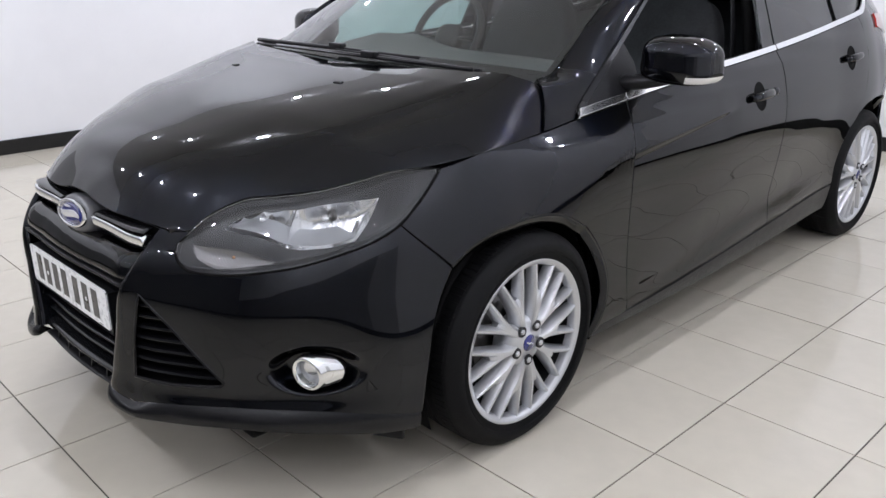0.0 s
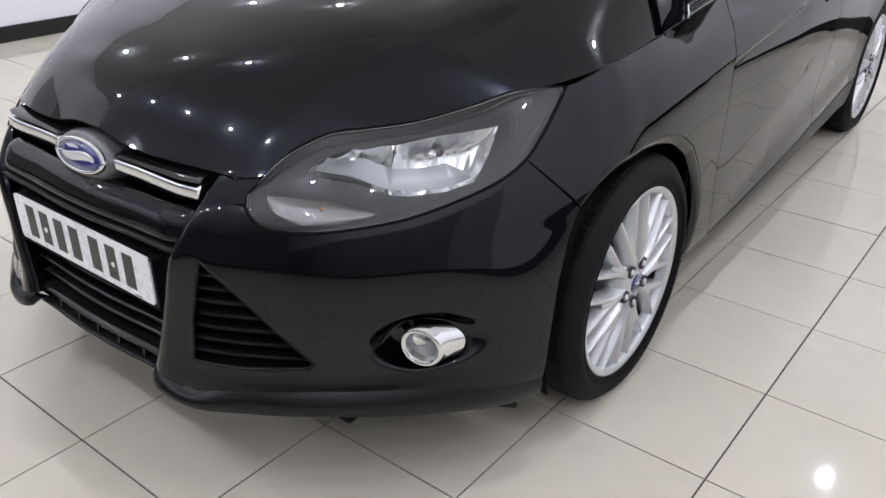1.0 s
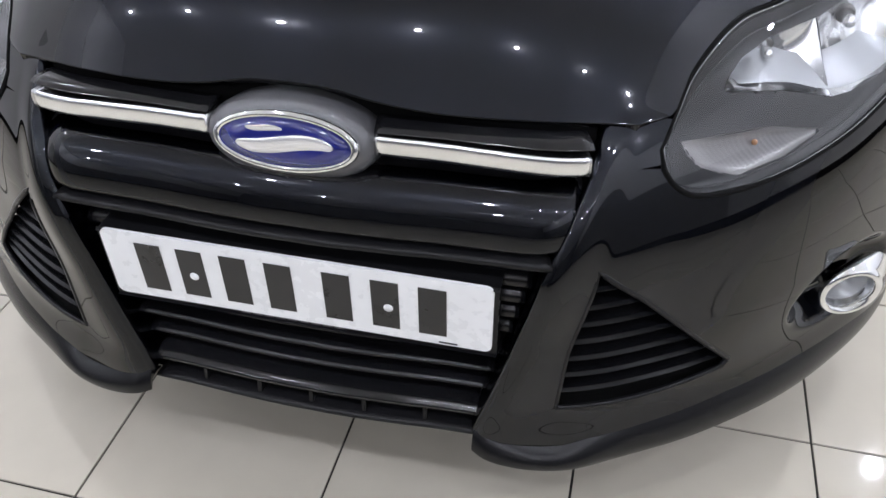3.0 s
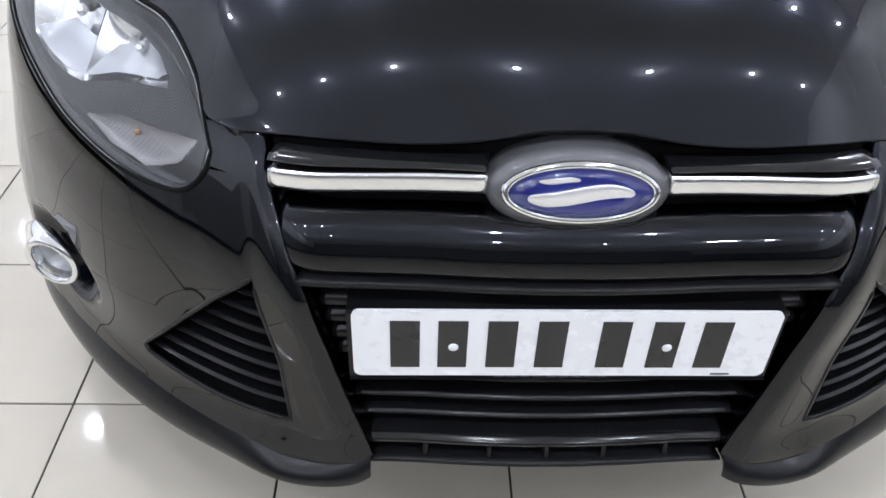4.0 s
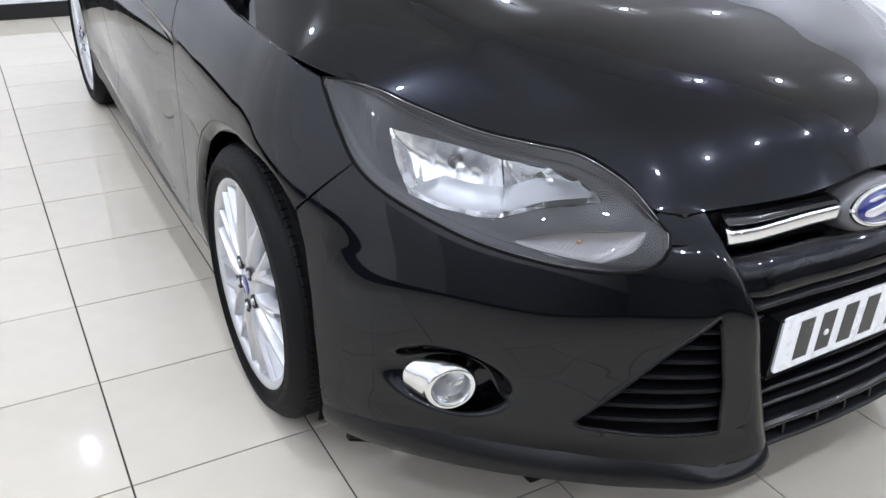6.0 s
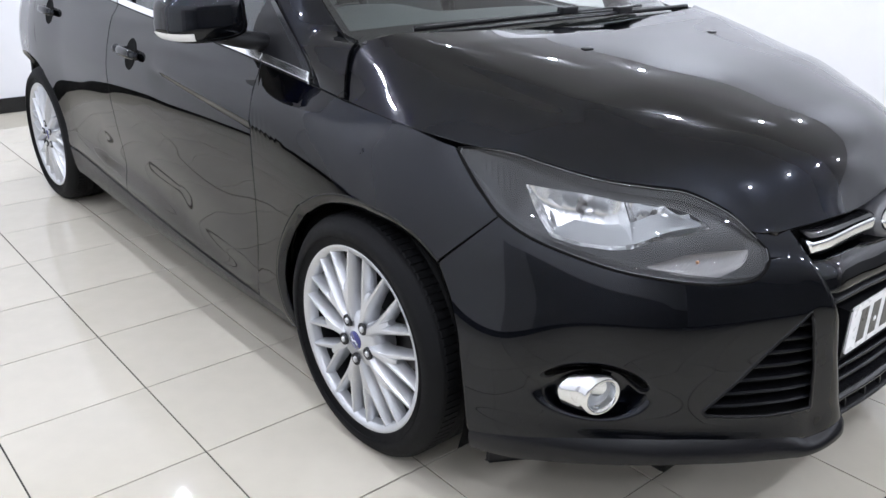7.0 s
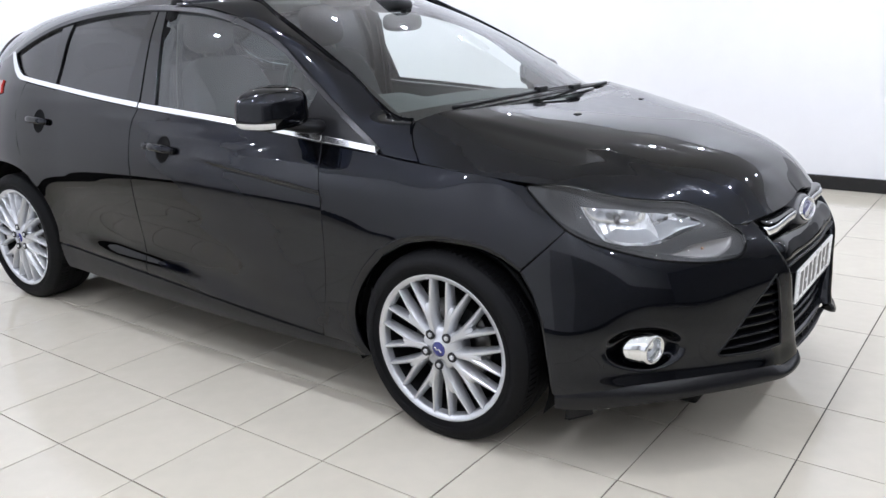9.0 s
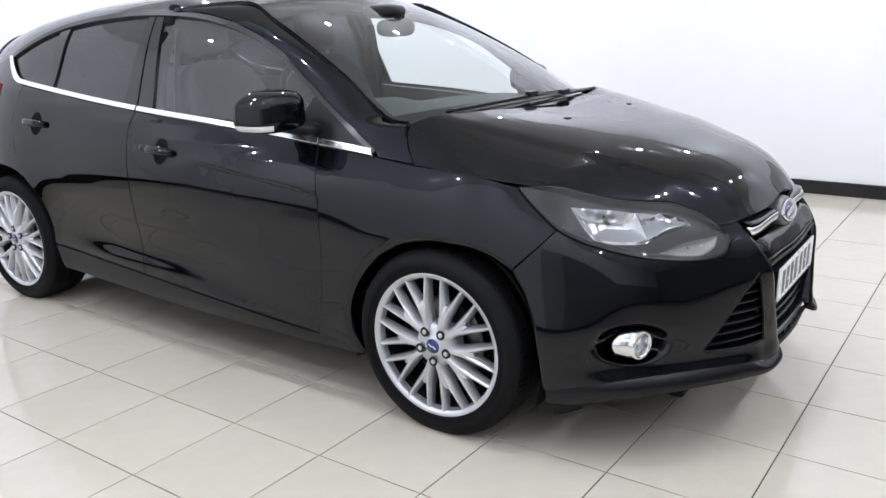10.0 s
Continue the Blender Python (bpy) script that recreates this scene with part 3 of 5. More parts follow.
    fw = skin(along(CHROME_LINE, 161, 244, 14, 0.018), along(GLASS_TOP, 159, 252, 18, -0.014), [(161, 0.973), (162.5, 1.04), (159, 1.098)], [(244, 1.015), (247, 1.18), (252, 1.387)], 36, 26, gap=0, lift=-0.012)
    if side < 0:  # the left one is wound down
        sheet("front_window", fw, SIDE_GLASS, door, "green-tinted side window", hem=0, side=side)
    rw = skin(along(CHROME_LINE, 264, 319, 10, 0.018), along(GLASS_TOP, 261, 318, 12, -0.014), [(264, 1.028), (262, 1.2), (261, 1.387)], [(319, 1.079), (317, 1.22), (318, 1.346)], 30, 26, gap=0, lift=-0.012)
    sheet("rear_window", rw, PRIVACY, rear, "dark tinted side window", hem=0, side=side)
    qw = skin([(323.5, 1.084), (340, 1.104), (352, 1.135)], [(325, 1.335), (345, 1.287), (361, 1.214)], [(323.5, 1.084), (323, 1.21), (325, 1.335)], [(352, 1.135), (358, 1.18), (361, 1.214)], 20, 16, gap=0, lift=-0.010)
    sheet("quarter_window", qw, PRIVACY, quarter, "dark tinted quarter window", hem=0, side=side)
    for owner, low, high in (
        (door, [(244, 1.015), (253.6, 1.021)], [(251.5, 1.392), (256.3, 1.394)]),
        (rear, [(254.8, 1.022), (264, 1.028)], [(257.3, 1.394), (261.3, 1.390)]),
        (rear, [(319, 1.079), (323.6, 1.085)], [(318, 1.350), (325.2, 1.338)]),
    ):
        sheet("pillar_cover", skin(low, high, [low[0], high[0]], [low[-1], high[-1]], 8, 22, gap=0.0008, lift=-0.003), GLOSS_BLACK, owner, "gloss black pillar cover", hem=0.012, side=side)
    return wing, door, rear, quarter


flanks = both(flank)


def frame_strip(side):
    """The grey bar over the side windows, in one sweep from the mirror to the tail."""
    low, high = along(GLASS_TOP, 127, 362, 40, -0.016), along(GLASS_TOP, 126, 366, 40, 0.0030)
    g = skin(low, high, [low[0], high[0]], [low[-1], high[-1]], 80, 5, gap=0, lift=0.004)
    return sheet("window_frame", g, FRAME_GREY, car, "satin grey frame over the side windows", hem=0.02, side=side)


both(frame_strip)

# roof, windscreen pillars and tailgate
SCREEN_SIDE = [(0.705, 0.262, 0.995), (0.672, 0.50, 1.140), (0.635, 0.75, 1.272), (0.60, 0.93, 1.355), (0.565, 1.085, 1.418)]
SCREEN_MID = [(0, 0.085, 1.018), (0, 0.40, 1.195), (0, 0.72, 1.345), (0, 1.02, 1.450)]
SCREEN_LOW = [(0, 0.085, 1.018), (0.35, 0.115, 1.019), (0.58, 0.18, 1.010), (0.705, 0.262, 0.995)]
SCREEN_TOP = [(0, 1.02, 1.450), (0.3, 1.035, 1.444), (0.565, 1.085, 1.418)]
screen = coons(SCREEN_LOW, SCREEN_TOP, SCREEN_MID, SCREEN_SIDE, 24, 32)
windscreen = sheet("windscreen", full(screen), SCREEN, car, "clear laminated windscreen with a green tint", hem=0)
for side in (1, -1):
    g = np.stack([screen[:, -1] * (1 - k) + screen[:, -3] * k for k in (0.0, 0.35)], 1)[:, ::-1]
    sheet("screen_band", g + [0, 0, -0.006], DARK, windscreen, "black band at the edge of the glass", hem=0, side=side)


g = np.stack([screen[0] * (1 - k) + screen[2] * k for k in (0.0, 0.33, 0.66, 1.0)], 0)
sheet("screen_band", full(g) + [0, 0.004, -0.006], DARK, windscreen, "black band along the foot of the glass", hem=0)


def glass_edge(y):
    """The top edge of the side windows' frame at a distance behind the front axle."""
    return body(*np.array(along(GLASS_TOP, 98 + 100 * y, 99 + 100 * y, 2, 0.006))[0])


def roof_edge(y):
    """The side of the roof panel, from the corner of the screen to the tail."""
    if y > 2.62:
        return body(98 + 100 * y, float(knots([2.62, 2.75, 2.9, 3.05], np.array([[1.2415], [1.196], [1.155], [1.120]]), [y])[0, 0]))
    k = min(max((y - 1.085) / 0.42, 0), 1)
    k = k * k * (3 - 2 * k)
    return np.array([0.565, y, 1.418 + 0.1 * (y - 1.085)]) * (1 - k) + glass_edge(max(y, 1.085)) * k


def a_pillar(side):
    outer = np.concatenate([body(*np.array(along(GLASS_TOP, 126, 138, 9, 0.006)).T), body(*np.array(along(GLASS_TOP, 138, 252, 44, 0.006)).T)[1:]])
    outer[0] = (0.8225, 0.262, 0.907)
    seam = [tuple(roof_edge(y)) for y in (1.16, 1.24, 1.32, 1.40, 1.48, 1.54)]
    foot_x = np.linspace(bonnet_rear[-1, 0], 0.7220, 9)
    foot = np.stack([foot_x] + [np.interp(foot_x, bonnet_rear[:, 0], bonnet_rear[:, k]) for k in (1, 2)], -1) + [0, -0.0016, 0.0006]
    inner = np.concatenate([foot, curve([tuple(foot[-1]), (0.706, 0.270, 1.004)] + SCREEN_SIDE[1:] + seam, 44)[1:]])
    rows = []
    n = len(inner)
    at = np.arange(n)
    swell = (np.clip((at - 3) / 14.0, 0, 1) * np.clip(np.linalg.norm(outer - inner, axis=1) / 0.10, 0, 1))[:, None]
    for k in np.linspace(0, 1, 11):
        mid = inner * (1 - k) + outer * k
        rows.append(mid + np.array([0.75, -0.35, 0.55]) * 0.012 * math.sin(math.pi * k) * swell)
    g = np.stack(rows, 1)
    low = along(SHUT, 98 + 100 * g[0, 0, 1], 124, 11, 0.0012)  # the lower edge runs along the wing
    g[0] = body(*np.array(low).T)
    return sheet("windscreen_pillar", g[:, ::-1], PAINT, car, "glossy black windscreen pillar", hem=0.012, side=side)


both(a_pillar)

ROOF_Y = [1.0, 1.3, 1.65, 2.1, 2.5, 2.8, 3.06]
ROOF_MID = np.array([[1.448], [1.472], [1.480], [1.458], [1.412], [1.370], [1.325]])


def roof_row(y):
    edge, mid = roof_edge(y), float(knots(ROOF_Y, ROOF_MID, [y])[0, 0])
    p = float(np.interp(y, [1.1, 1.5, 2.1, 2.6, 3.05], [3.0, 6.0, 6.5, 6.5, 5.5]))
    t = np.linspace(0, 1, 30) ** 0.7
    yy = y + 0.065 * t**2 * max(1.3 - y, 0) / 0.28
    return np.stack([edge[0] * t, yy, edge[2] + (mid - edge[2]) * (1 - t**p)], -1)


sheet("roof", full(np.array([roof_row(y) for y in np.linspace(1.02, 3.05, 44)])), PAINT, car, "glossy black roof panel", hem=0.012)


def c_pillar(side):
    low = [(355.5, 1.119), (390, 1.10), (416, 1.06)]
    high = [(98 + 100 * p[1], p[2]) for p in (roof_edge(y) for y in (2.655, 2.75, 2.9, 3.05))]
    g = skin(low, high, [low[0], (361, 1.158), high[0]], [low[-1], high[-1]], 24, 12, gap=0, bent=True)
    return sheet("rear_pillar", g, PAINT, car, "glossy black rear roof pillar", side=side, hem=0.012)


both(c_pillar)
tail = [roof_row(3.05)]
for mid, edge, y, x in ((1.25, 1.08, 3.12, 0.62), (1.12, 1.04, 3.19, 0.63), (0.95, 0.94, 3.28, 0.66), (0.70, 0.70, 3.33, 0.69), (0.45, 0.45, 3.34, 0.70), (0.26, 0.26, 3.27, 0.66)):
    t = np.linspace(0, 1, 30) ** 0.7
    tail.append(np.stack([x * t, y - 0.10 * t**3, edge + (mid - edge) * (1 - t**3)], -1))
sheet("tailgate", full(np.array(tail)), PAINT, car, "glossy black tailgate and rear bumper", flip=True, hem=0.02)


def tail_light(side):
    g = skin([(366, 1.03), (390, 0.985), (416, 0.93)], [(367, 1.085), (390, 1.07), (416, 1.03)], [(366, 1.03), (367, 1.085)], [(416, 0.93), (416, 1.03)], 18, 8, gap=0, lift=0.008)
    return sheet("tail_light", g, RED_LENS, car, "red wraparound tail light", side=side)


both(tail_light)

# liners, underside and an added black shell, so that joints and openings look into the dark
s_, z_ = np.meshgrid(np.linspace(30, 416, 80), np.linspace(0.20, 0.90, 16))
for side in (1, -1):
    inner = body(s_, z_, 0.045)
    keep = []
    for q in grid_faces(16, 80):
        c = inner.reshape(-1, 3)[list(q)].mean(0)
        near = min(math.hypot(c[1] - 0.01, c[2] - 0.31), math.hypot(c[1] - 2.648, c[2] - 0.31))
        if near > 0.42 and not (c[1] < -0.25 and c[2] > 0.58) and c[1] > -0.3 and c[2] < 0.86:
            keep.append(q)
    v, f = mirrored(inner.reshape(-1, 3), keep, side)
    piece("inner_shell", v, f, DARK, car, "added black shell that keeps the body joints dark")
    for yc in (0.005, 2.648):
        prof, v, f = np.linspace(-0.35, math.pi + 0.35, 26), [], []
        for x in (0.875 if yc < 1 else 0.78, 0.62, 0.55):
            ring_ = [(x, yc + 0.392 * math.cos(a), 0.31 + 0.392 * math.sin(a)) for a in prof]
            v += [(min(p[0], float(body(98 + 100 * p[1], p[2])[0]) - 0.014) if yc > 1 or p[1] > 0 else p[0], p[1], p[2]) for p in ring_]
        f = [(k * 26 + i, k * 26 + i + 1, (k + 1) * 26 + i + 1, (k + 1) * 26 + i) for k in range(2) for i in range(25)]
        f.append(tuple(52 + i for i in range(26)))
        v, f = mirrored(np.array(v), f, side)
        piece("wheel_arch_liner", v, f, DARK, car, "black wheel arch liner")
part("underside", box((-0.62, -0.62, 0.17), (0.62, 3.2, 0.24)), DARK, car, "black underside", bevel=0.02)
part("splash_guard", box((-0.62, -0.74, 0.20), (0.62, -0.40, 0.23)), DARK, car, "black plastic guard under the bumper", bevel=0.01)


# ---- the front end ----
NOSE_R = ([0, 7, 12, 16, 20, 24], [[0.914], [0.918], [0.926], [0.940], [0.957], [0.965]])


def nose(phi, dr, z):
    """A point of the grille at a bearing in degrees, dr out of its base line."""
    r = knots(*NOSE_R, np.abs(np.atleast_1d(phi)))[:, 0] + dr
    a = np.radians(np.atleast_1d(phi))
    return np.stack([r * np.sin(a), -r * np.cos(a), z + 0 * a], -1)


def bar(p0, p1, prof, n=25, bow=0.0):
    """A bar round the nose between two bearings with a closed section of (dr, z). bow: how much lower it is in the middle."""
    phis = np.linspace(p0, p1, n)
    v = np.stack([nose(phis, dr, z) for dr, z in prof], 1)
    v[..., 2] -= (bow * (1 - (phis / 20.0) ** 2))[:, None]
    k = len(prof)
    f = [(i * k + j, i * k + (j + 1) % k, (i + 1) * k + (j + 1) % k, (i + 1) * k + j) for i in range(n - 1) for j in range(k)]
    f += [tuple(range(k))[::-1], tuple((n - 1) * k + j for j in range(k))]
    return v.reshape(-1, 3), [q[::-1] for q in f]


def mouth(z):
    """Half width of the grille opening, in degrees, at a height."""
    return float(np.interp(z, [0.27, 0.35, 0.585], [15.2, 16.2, 19.6]))


def round_bar(prof, n=5):
    """Rounds a closed section by cutting its corners twice."""
    p = np.array(prof, float)
    for _ in range(2):
        q = np.roll(p, -1, 0)
        p = np.stack([0.75 * p + 0.25 * q, 0.25 * p + 0.75 * q], 1).reshape(-1, 2)
    return p


# bumper skins with the side grille cut out and a hollow for the fog lamp
GRILLE_CUT = np.array([(23.2, 0.567), (27.0, 0.512), (31.5, 0.436), (36.2, 0.357), (35.6, 0.346), (28, 0.338), (21.0, 0.338), (21.5, 0.44)])


def inside_of(poly, s, z):
    hit = np.zeros(np.shape(s), bool)
    for (a, b), (c, d) in zip(poly, np.roll(poly, -1, 0)):
        hit ^= ((b > z) != (d > z)) & (s < (c - a) * (z - b) / (d - b + 1e-12) + a)
    return hit


def to_edge(poly, s, z):
    """The nearest place on a polygon's edge, in (s, z), and how far it is in metres."""
    best = np.full(np.shape(s), 9.0)
    out = np.stack([s, z], -1).astype(float)
    for (a, b), (c, d) in zip(poly, np.roll(poly, -1, 0)):
        k = 0.0167
        ex, ey = (c - a) * k, d - b
        t = np.clip((((s - a) * k) * ex + (z - b) * ey) / (ex * ex + ey * ey), 0, 1)
        ps, pz = a + t * (c - a), b + t * (d - b)
        dist = np.hypot((s - ps) * k, z - pz)
        near = dist < best
        best = np.where(near, dist, best)
        out[near] = np.stack([ps, pz], -1)[near]
    return out, best


def fog_hollow(s, z):
    """Depth of the hollow round the fog lamp: deep towards the nose, running out towards the wheel."""
    ds, dz = (s - 49.4) * 0.0167, z - 0.392
    wide = np.where(ds < 0, 0.120, 0.145)
    tall = 0.066
    q = np.clip(1 - (ds / wide) ** 2 - (dz / tall) ** 2, 0, 1)
    q = np.clip(q * 1.25, 0, 1)
    return 0.040 * q * q * (3 - 2 * q) * np.clip(1.0 - ds / 0.30, 0.15, 1.15)


# the inner edge of the bumper beside the grille, by height: bearing, width and rise of the ridge along it
RIDGE_Z = [0.288, 0.338, 0.43, 0.55, 0.585, 0.62, 0.665, 0.716]
RIDGE_AT = [15.0, 15.9, 17.5, 19.3, 20.2, 21.3, 22.9, 24.7]
RIDGE_WIDE = [0.115, 0.092, 0.074, 0.068, 0.066, 0.060, 0.050, 0.040]
RIDGE_RISE = [0.020, 0.017, 0.015, 0.013, 0.011, 0.008, 0.004, 0.000]


def ridge(s, z):
    """How far the skin swells out beside the grille."""
    q = np.clip((s - np.interp(z, RIDGE_Z, RIDGE_AT)) * 0.0167 / np.interp(z, RIDGE_Z, RIDGE_WIDE), 0, 1)
    return np.interp(z, RIDGE_Z, RIDGE_RISE) * (1 - q) ** 2 * (1 + 2 * q) * (1 - 0.45 * np.exp(-q / 0.10))


def bumper(side):
    low = [(15.0, 0.289), (18, 0.278), (21.4, 0.272), (24, 0.283), (30, 0.292), (37, 0.297), (45, 0.293), (52, 0.284), (60, 0.266), (65.2, 0.250)]
    high = [(23.1, 0.672), (26.5, 0.672)] + LAMP_LOW[:10]
    right = [(65.2, 0.250), (66.2, 0.36), (67.4, 0.465), (69.3, 0.55), (71.6, 0.611), NOTCH]
    left = [(15.0, 0.289)] + list(zip(RIDGE_AT[1:7], RIDGE_Z[1:7])) + [(23.1, 0.672)]
    sz = coons(low, high, left, right, 190, 120, bent=False, smooth=False)
    s, z = sz[..., 0], sz[..., 1]
    edge, dist = to_edge(GRILLE_CUT, s, z)
    snap = dist < 0.0026
    s, z = np.where(snap, edge[..., 0], s), np.where(snap, edge[..., 1], z)
    cut = inside_of(GRILLE_CUT, s, z) & ~snap
    g = body(s, z)
    n = normals_of(g)
    g = g + n * (ridge(s, z) - fog_hollow(s, z))[..., None]
    cut = cut.ravel()
    faces = [q for q in grid_faces(*s.shape) if not any(cut[k] for k in q)]
    # the corner between grille, bonnet and headlight, and the return beside the grille
    top = skin([(23.1, 0.672), (28.35, 0.672)], [(24.6, 0.7155), (27.5, 0.716), (29.9, 0.7115)], [(23.1, 0.672), (24.6, 0.7155)], [(28.35, 0.672), (28.7, 0.692), (29.9, 0.7115)], 24, 14, gap=0)
    top = top + normals_of(top) * ridge(*coons([(23.1, 0.672), (28.35, 0.672)], [(24.6, 0.7155), (29.9, 0.7115)], [(23.1, 0.672), (24.6, 0.7155)], [(28.35, 0.672), (29.9, 0.7115)], 24, 14).transpose(2, 0, 1))[..., None]
    edge = np.concatenate([g[:, 0], top[1:, 0]])
    wall_ = np.stack([edge + off for off in ([0, 0, 0], [-0.003, 0.0008, 0], [-0.0058, 0.0030, 0], [-0.0078, 0.0068, 0], [-0.009, 0.013, 0], [-0.012, 0.070, 0])], 1)
    verts, all_faces = g.reshape(-1, 3), list(faces)
    for extra in (top, wall_):
        base = len(verts)
        all_faces += [tuple(base + k for k in (q if extra is top else q[::-1])) for q in grid_faces(*extra.shape[:2])]
        verts = np.concatenate([verts, extra.reshape(-1, 3)])
    v, f = mirrored(verts, all_faces, side)
    ob = piece("front_bumper", v, f, PAINT, car, "glossy black front bumper skin")
    # lower lip, flush with the skin above it and proud along its foot
    lo = [(14.8, 0.262), (18, 0.248), (21.2, 0.240), (25, 0.241), (37, 0.247), (52, 0.224), (60, 0.209), (65.0, 0.206)]
    hi = [(14.8, 0.292), (18, 0.277), (21.4, 0.271)] + [(a, b - 0.001) for a, b in low[3:]]
    g = skin(lo, hi, [lo[0], hi[0]], [lo[-1], hi[-1]], 90, 12, gap=0)
    bear = np.degrees(np.arctan2(g[..., :1], -g[..., 1:2]))
    up = np.linspace(0, 1, 12)[:, None, None]
    out = normals_of(g) * [1, 1, 0]
    g = g + out * ((0.010 + 0.014 * np.exp(-(((bear - 21.0) / 4.0) ** 2))) * (1 - up**2) - 0.0005 + ridge(bear, np.full_like(bear, 0.289)))
    sheet("bumper_lip", g, SATIN_BLACK, car, "grained black lip along the bottom of the bumper", hem=0.04, side=side)
    # the rolled edge towards the wheel
    edge_ = curve(right[:-1], 30)
    arch_lip(edge_[::-1], ob, side)
    return ob


both(bumper)


def side_grille(side):
    ob = new("side_grille")
    ob.parent = car
    tagged(ob, "triangular black side grille")
    ring = np.concatenate([np.linspace(a, b, 9)[:-1] for a, b in zip(GRILLE_CUT, np.roll(GRILLE_CUT, -1, 0))])
    p = body(ring[:, 0], ring[:, 1])
    v, f = tube(p + [0, 0.002, 0], 0.004, 6, closed=True)
    piece("grille_frame", *mirrored(v, f, side), MATT_BLACK, ob)
    zs = np.linspace(0.362, 0.535, 7)
    for z in zs:
        # where the opening begins and ends at this height
        cross = sorted(a + (c - a) * (z - b) / (d - b) for (a, b), (c, d) in zip(GRILLE_CUT, np.roll(GRILLE_CUT, -1, 0)) if (b > z) != (d > z))
        s = np.linspace(cross[0] - 0.2, cross[-1] + 0.2, 14)
        rows = [body(s, z + dz, sink) for dz, sink in ((0.0040, 0.010), (0.0015, 0.005), (-0.002, 0.007), (-0.0035, 0.016), (0.003, 0.040))]
        v = np.stack(rows, 1).reshape(-1, 3)
        k = len(rows)
        f = [(i * k + j, i * k + (j + 1) % k, (i + 1) * k + (j + 1) % k, (i + 1) * k + j) for i in range(13) for j in range(k)]
        piece("slat", *mirrored(v, f, side), SATIN_BLACK, ob, smooth=False)
    # a black sheet stands for the shade behind the slats
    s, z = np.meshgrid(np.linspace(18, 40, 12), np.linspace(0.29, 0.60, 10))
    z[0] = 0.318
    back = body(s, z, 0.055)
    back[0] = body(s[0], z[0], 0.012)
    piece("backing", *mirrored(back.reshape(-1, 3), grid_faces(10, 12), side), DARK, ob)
    return ob


both(side_grille)


def fog_lamp(side):
    ob = new("fog_lamp")
    ob.parent = car
    tagged(ob, "round fog lamp in a chrome bezel")
    m = look((0.737, -0.645, 0.397), (0.737 + 0.30, -0.645 - 1.0, 0.397 - 0.05))
    # the ring, rolled over at the front, and the sleeve behind it that slants outwards into the bodywork
    v, f = lathe([(0.031, 0.035), (0.033, 0.0), (0.036, -0.006), (0.041, -0.007), (0.0455, -0.002), (0.0465, 0.006), (0.0455, 0.010), (0.040, 0.016), (0.026, 0.020), (0.012, 0.022)], 40, "z")
    back = np.interp(v[:, 2], [0.006, 0.010, 0.016, 0.020, 0.022], [0, 0.12, 0.65, 0.93, 1.0]) * (np.arange(len(v)) % 10 > 4)
    w = np.array([m @ Vector(p) for p in v]) + back[:, None] * [0.043, 0.049, 0.003]
    piece("bezel", *mirrored(w, f, side), CHROME, ob, "chrome bezel")
    v, f = lathe([(0.0, 0.002), (0.012, 0.003), (0.022, 0.006), (0.031, 0.012)], 28, "z")
    w = np.array([m @ Vector(p) for p in v])
    piece("lens", *mirrored(w, f, side), LENS, ob, "clear lens")
    v, f = lathe([(0.0, 0.045), (0.012, 0.043), (0.022, 0.034), (0.032, 0.014)], 28, "z")
    w = np.array([m @ Vector(p) for p in v])
    piece("bowl", *mirrored(w, f, side), SHELF, ob, "grey reflector bowl")
    return ob


both(fog_lamp)

# the upper grille with its bright bars
grille = new("grille")
grille.parent = car
tagged(grille, "black radiator grille")
# black sheet added behind the bars as the shade of the opening
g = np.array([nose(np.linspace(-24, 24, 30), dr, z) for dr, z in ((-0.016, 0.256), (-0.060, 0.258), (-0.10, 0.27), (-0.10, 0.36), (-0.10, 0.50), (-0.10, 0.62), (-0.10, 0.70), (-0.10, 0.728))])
piece("backing", g.reshape(-1, 3), grid_faces(8, 30), DARK, grille, "black sheet for the shade behind the grille")
v, f = bar(-22.6, 22.6, round_bar([(-0.095, 0.640), (-0.060, 0.646), (-0.056, 0.652), (-0.095, 0.66)]), 40)
piece("lower_shelf", v, f, MATT_BLACK, grille)
for sign in (1, -1):
    v, f = bar(sign * 6.9, sign * 22.6, round_bar([(-0.090, 0.704), (-0.051, 0.7045), (-0.0475, 0.701), (-0.0465, 0.692), (-0.0475, 0.681), (-0.052, 0.677), (-0.090, 0.676)]), 24)
    v[:, 2] -= 0.006 * np.clip((np.degrees(np.arctan2(np.abs(v[:, 0]), -v[:, 1])) - 7) / 16, 0, 1)
    piece("bright_bar", v, f if sign > 0 else [q[::-1] for q in f], SATIN, grille, "bright metal grille bar")
    # top chamfer of the bright bar, coloured black for the dark it mirrors
    v, f = bar(sign * 6.9, sign * 22.8, round_bar([(-0.090, 0.7135), (-0.064, 0.7130), (-0.054, 0.7075), (-0.0525, 0.7055), (-0.090, 0.7045)]), 24)
    piece("dark_chamfer", v, f if sign > 0 else [q[::-1] for q in f], GLOSS_BLACK, grille)
v, f = bar(-23.0, 23.0, round_bar([(-0.075, 0.656), (-0.050, 0.657), (-0.026, 0.646), (-0.011, 0.627), (-0.004, 0.604), (-0.003, 0.593), (-0.010, 0.588), (-0.075, 0.587)]), 50)
far = np.clip((np.degrees(np.arctan2(np.abs(v[:, 0]), -v[:, 1])) - 17.5) / 5.5, 0, 1)
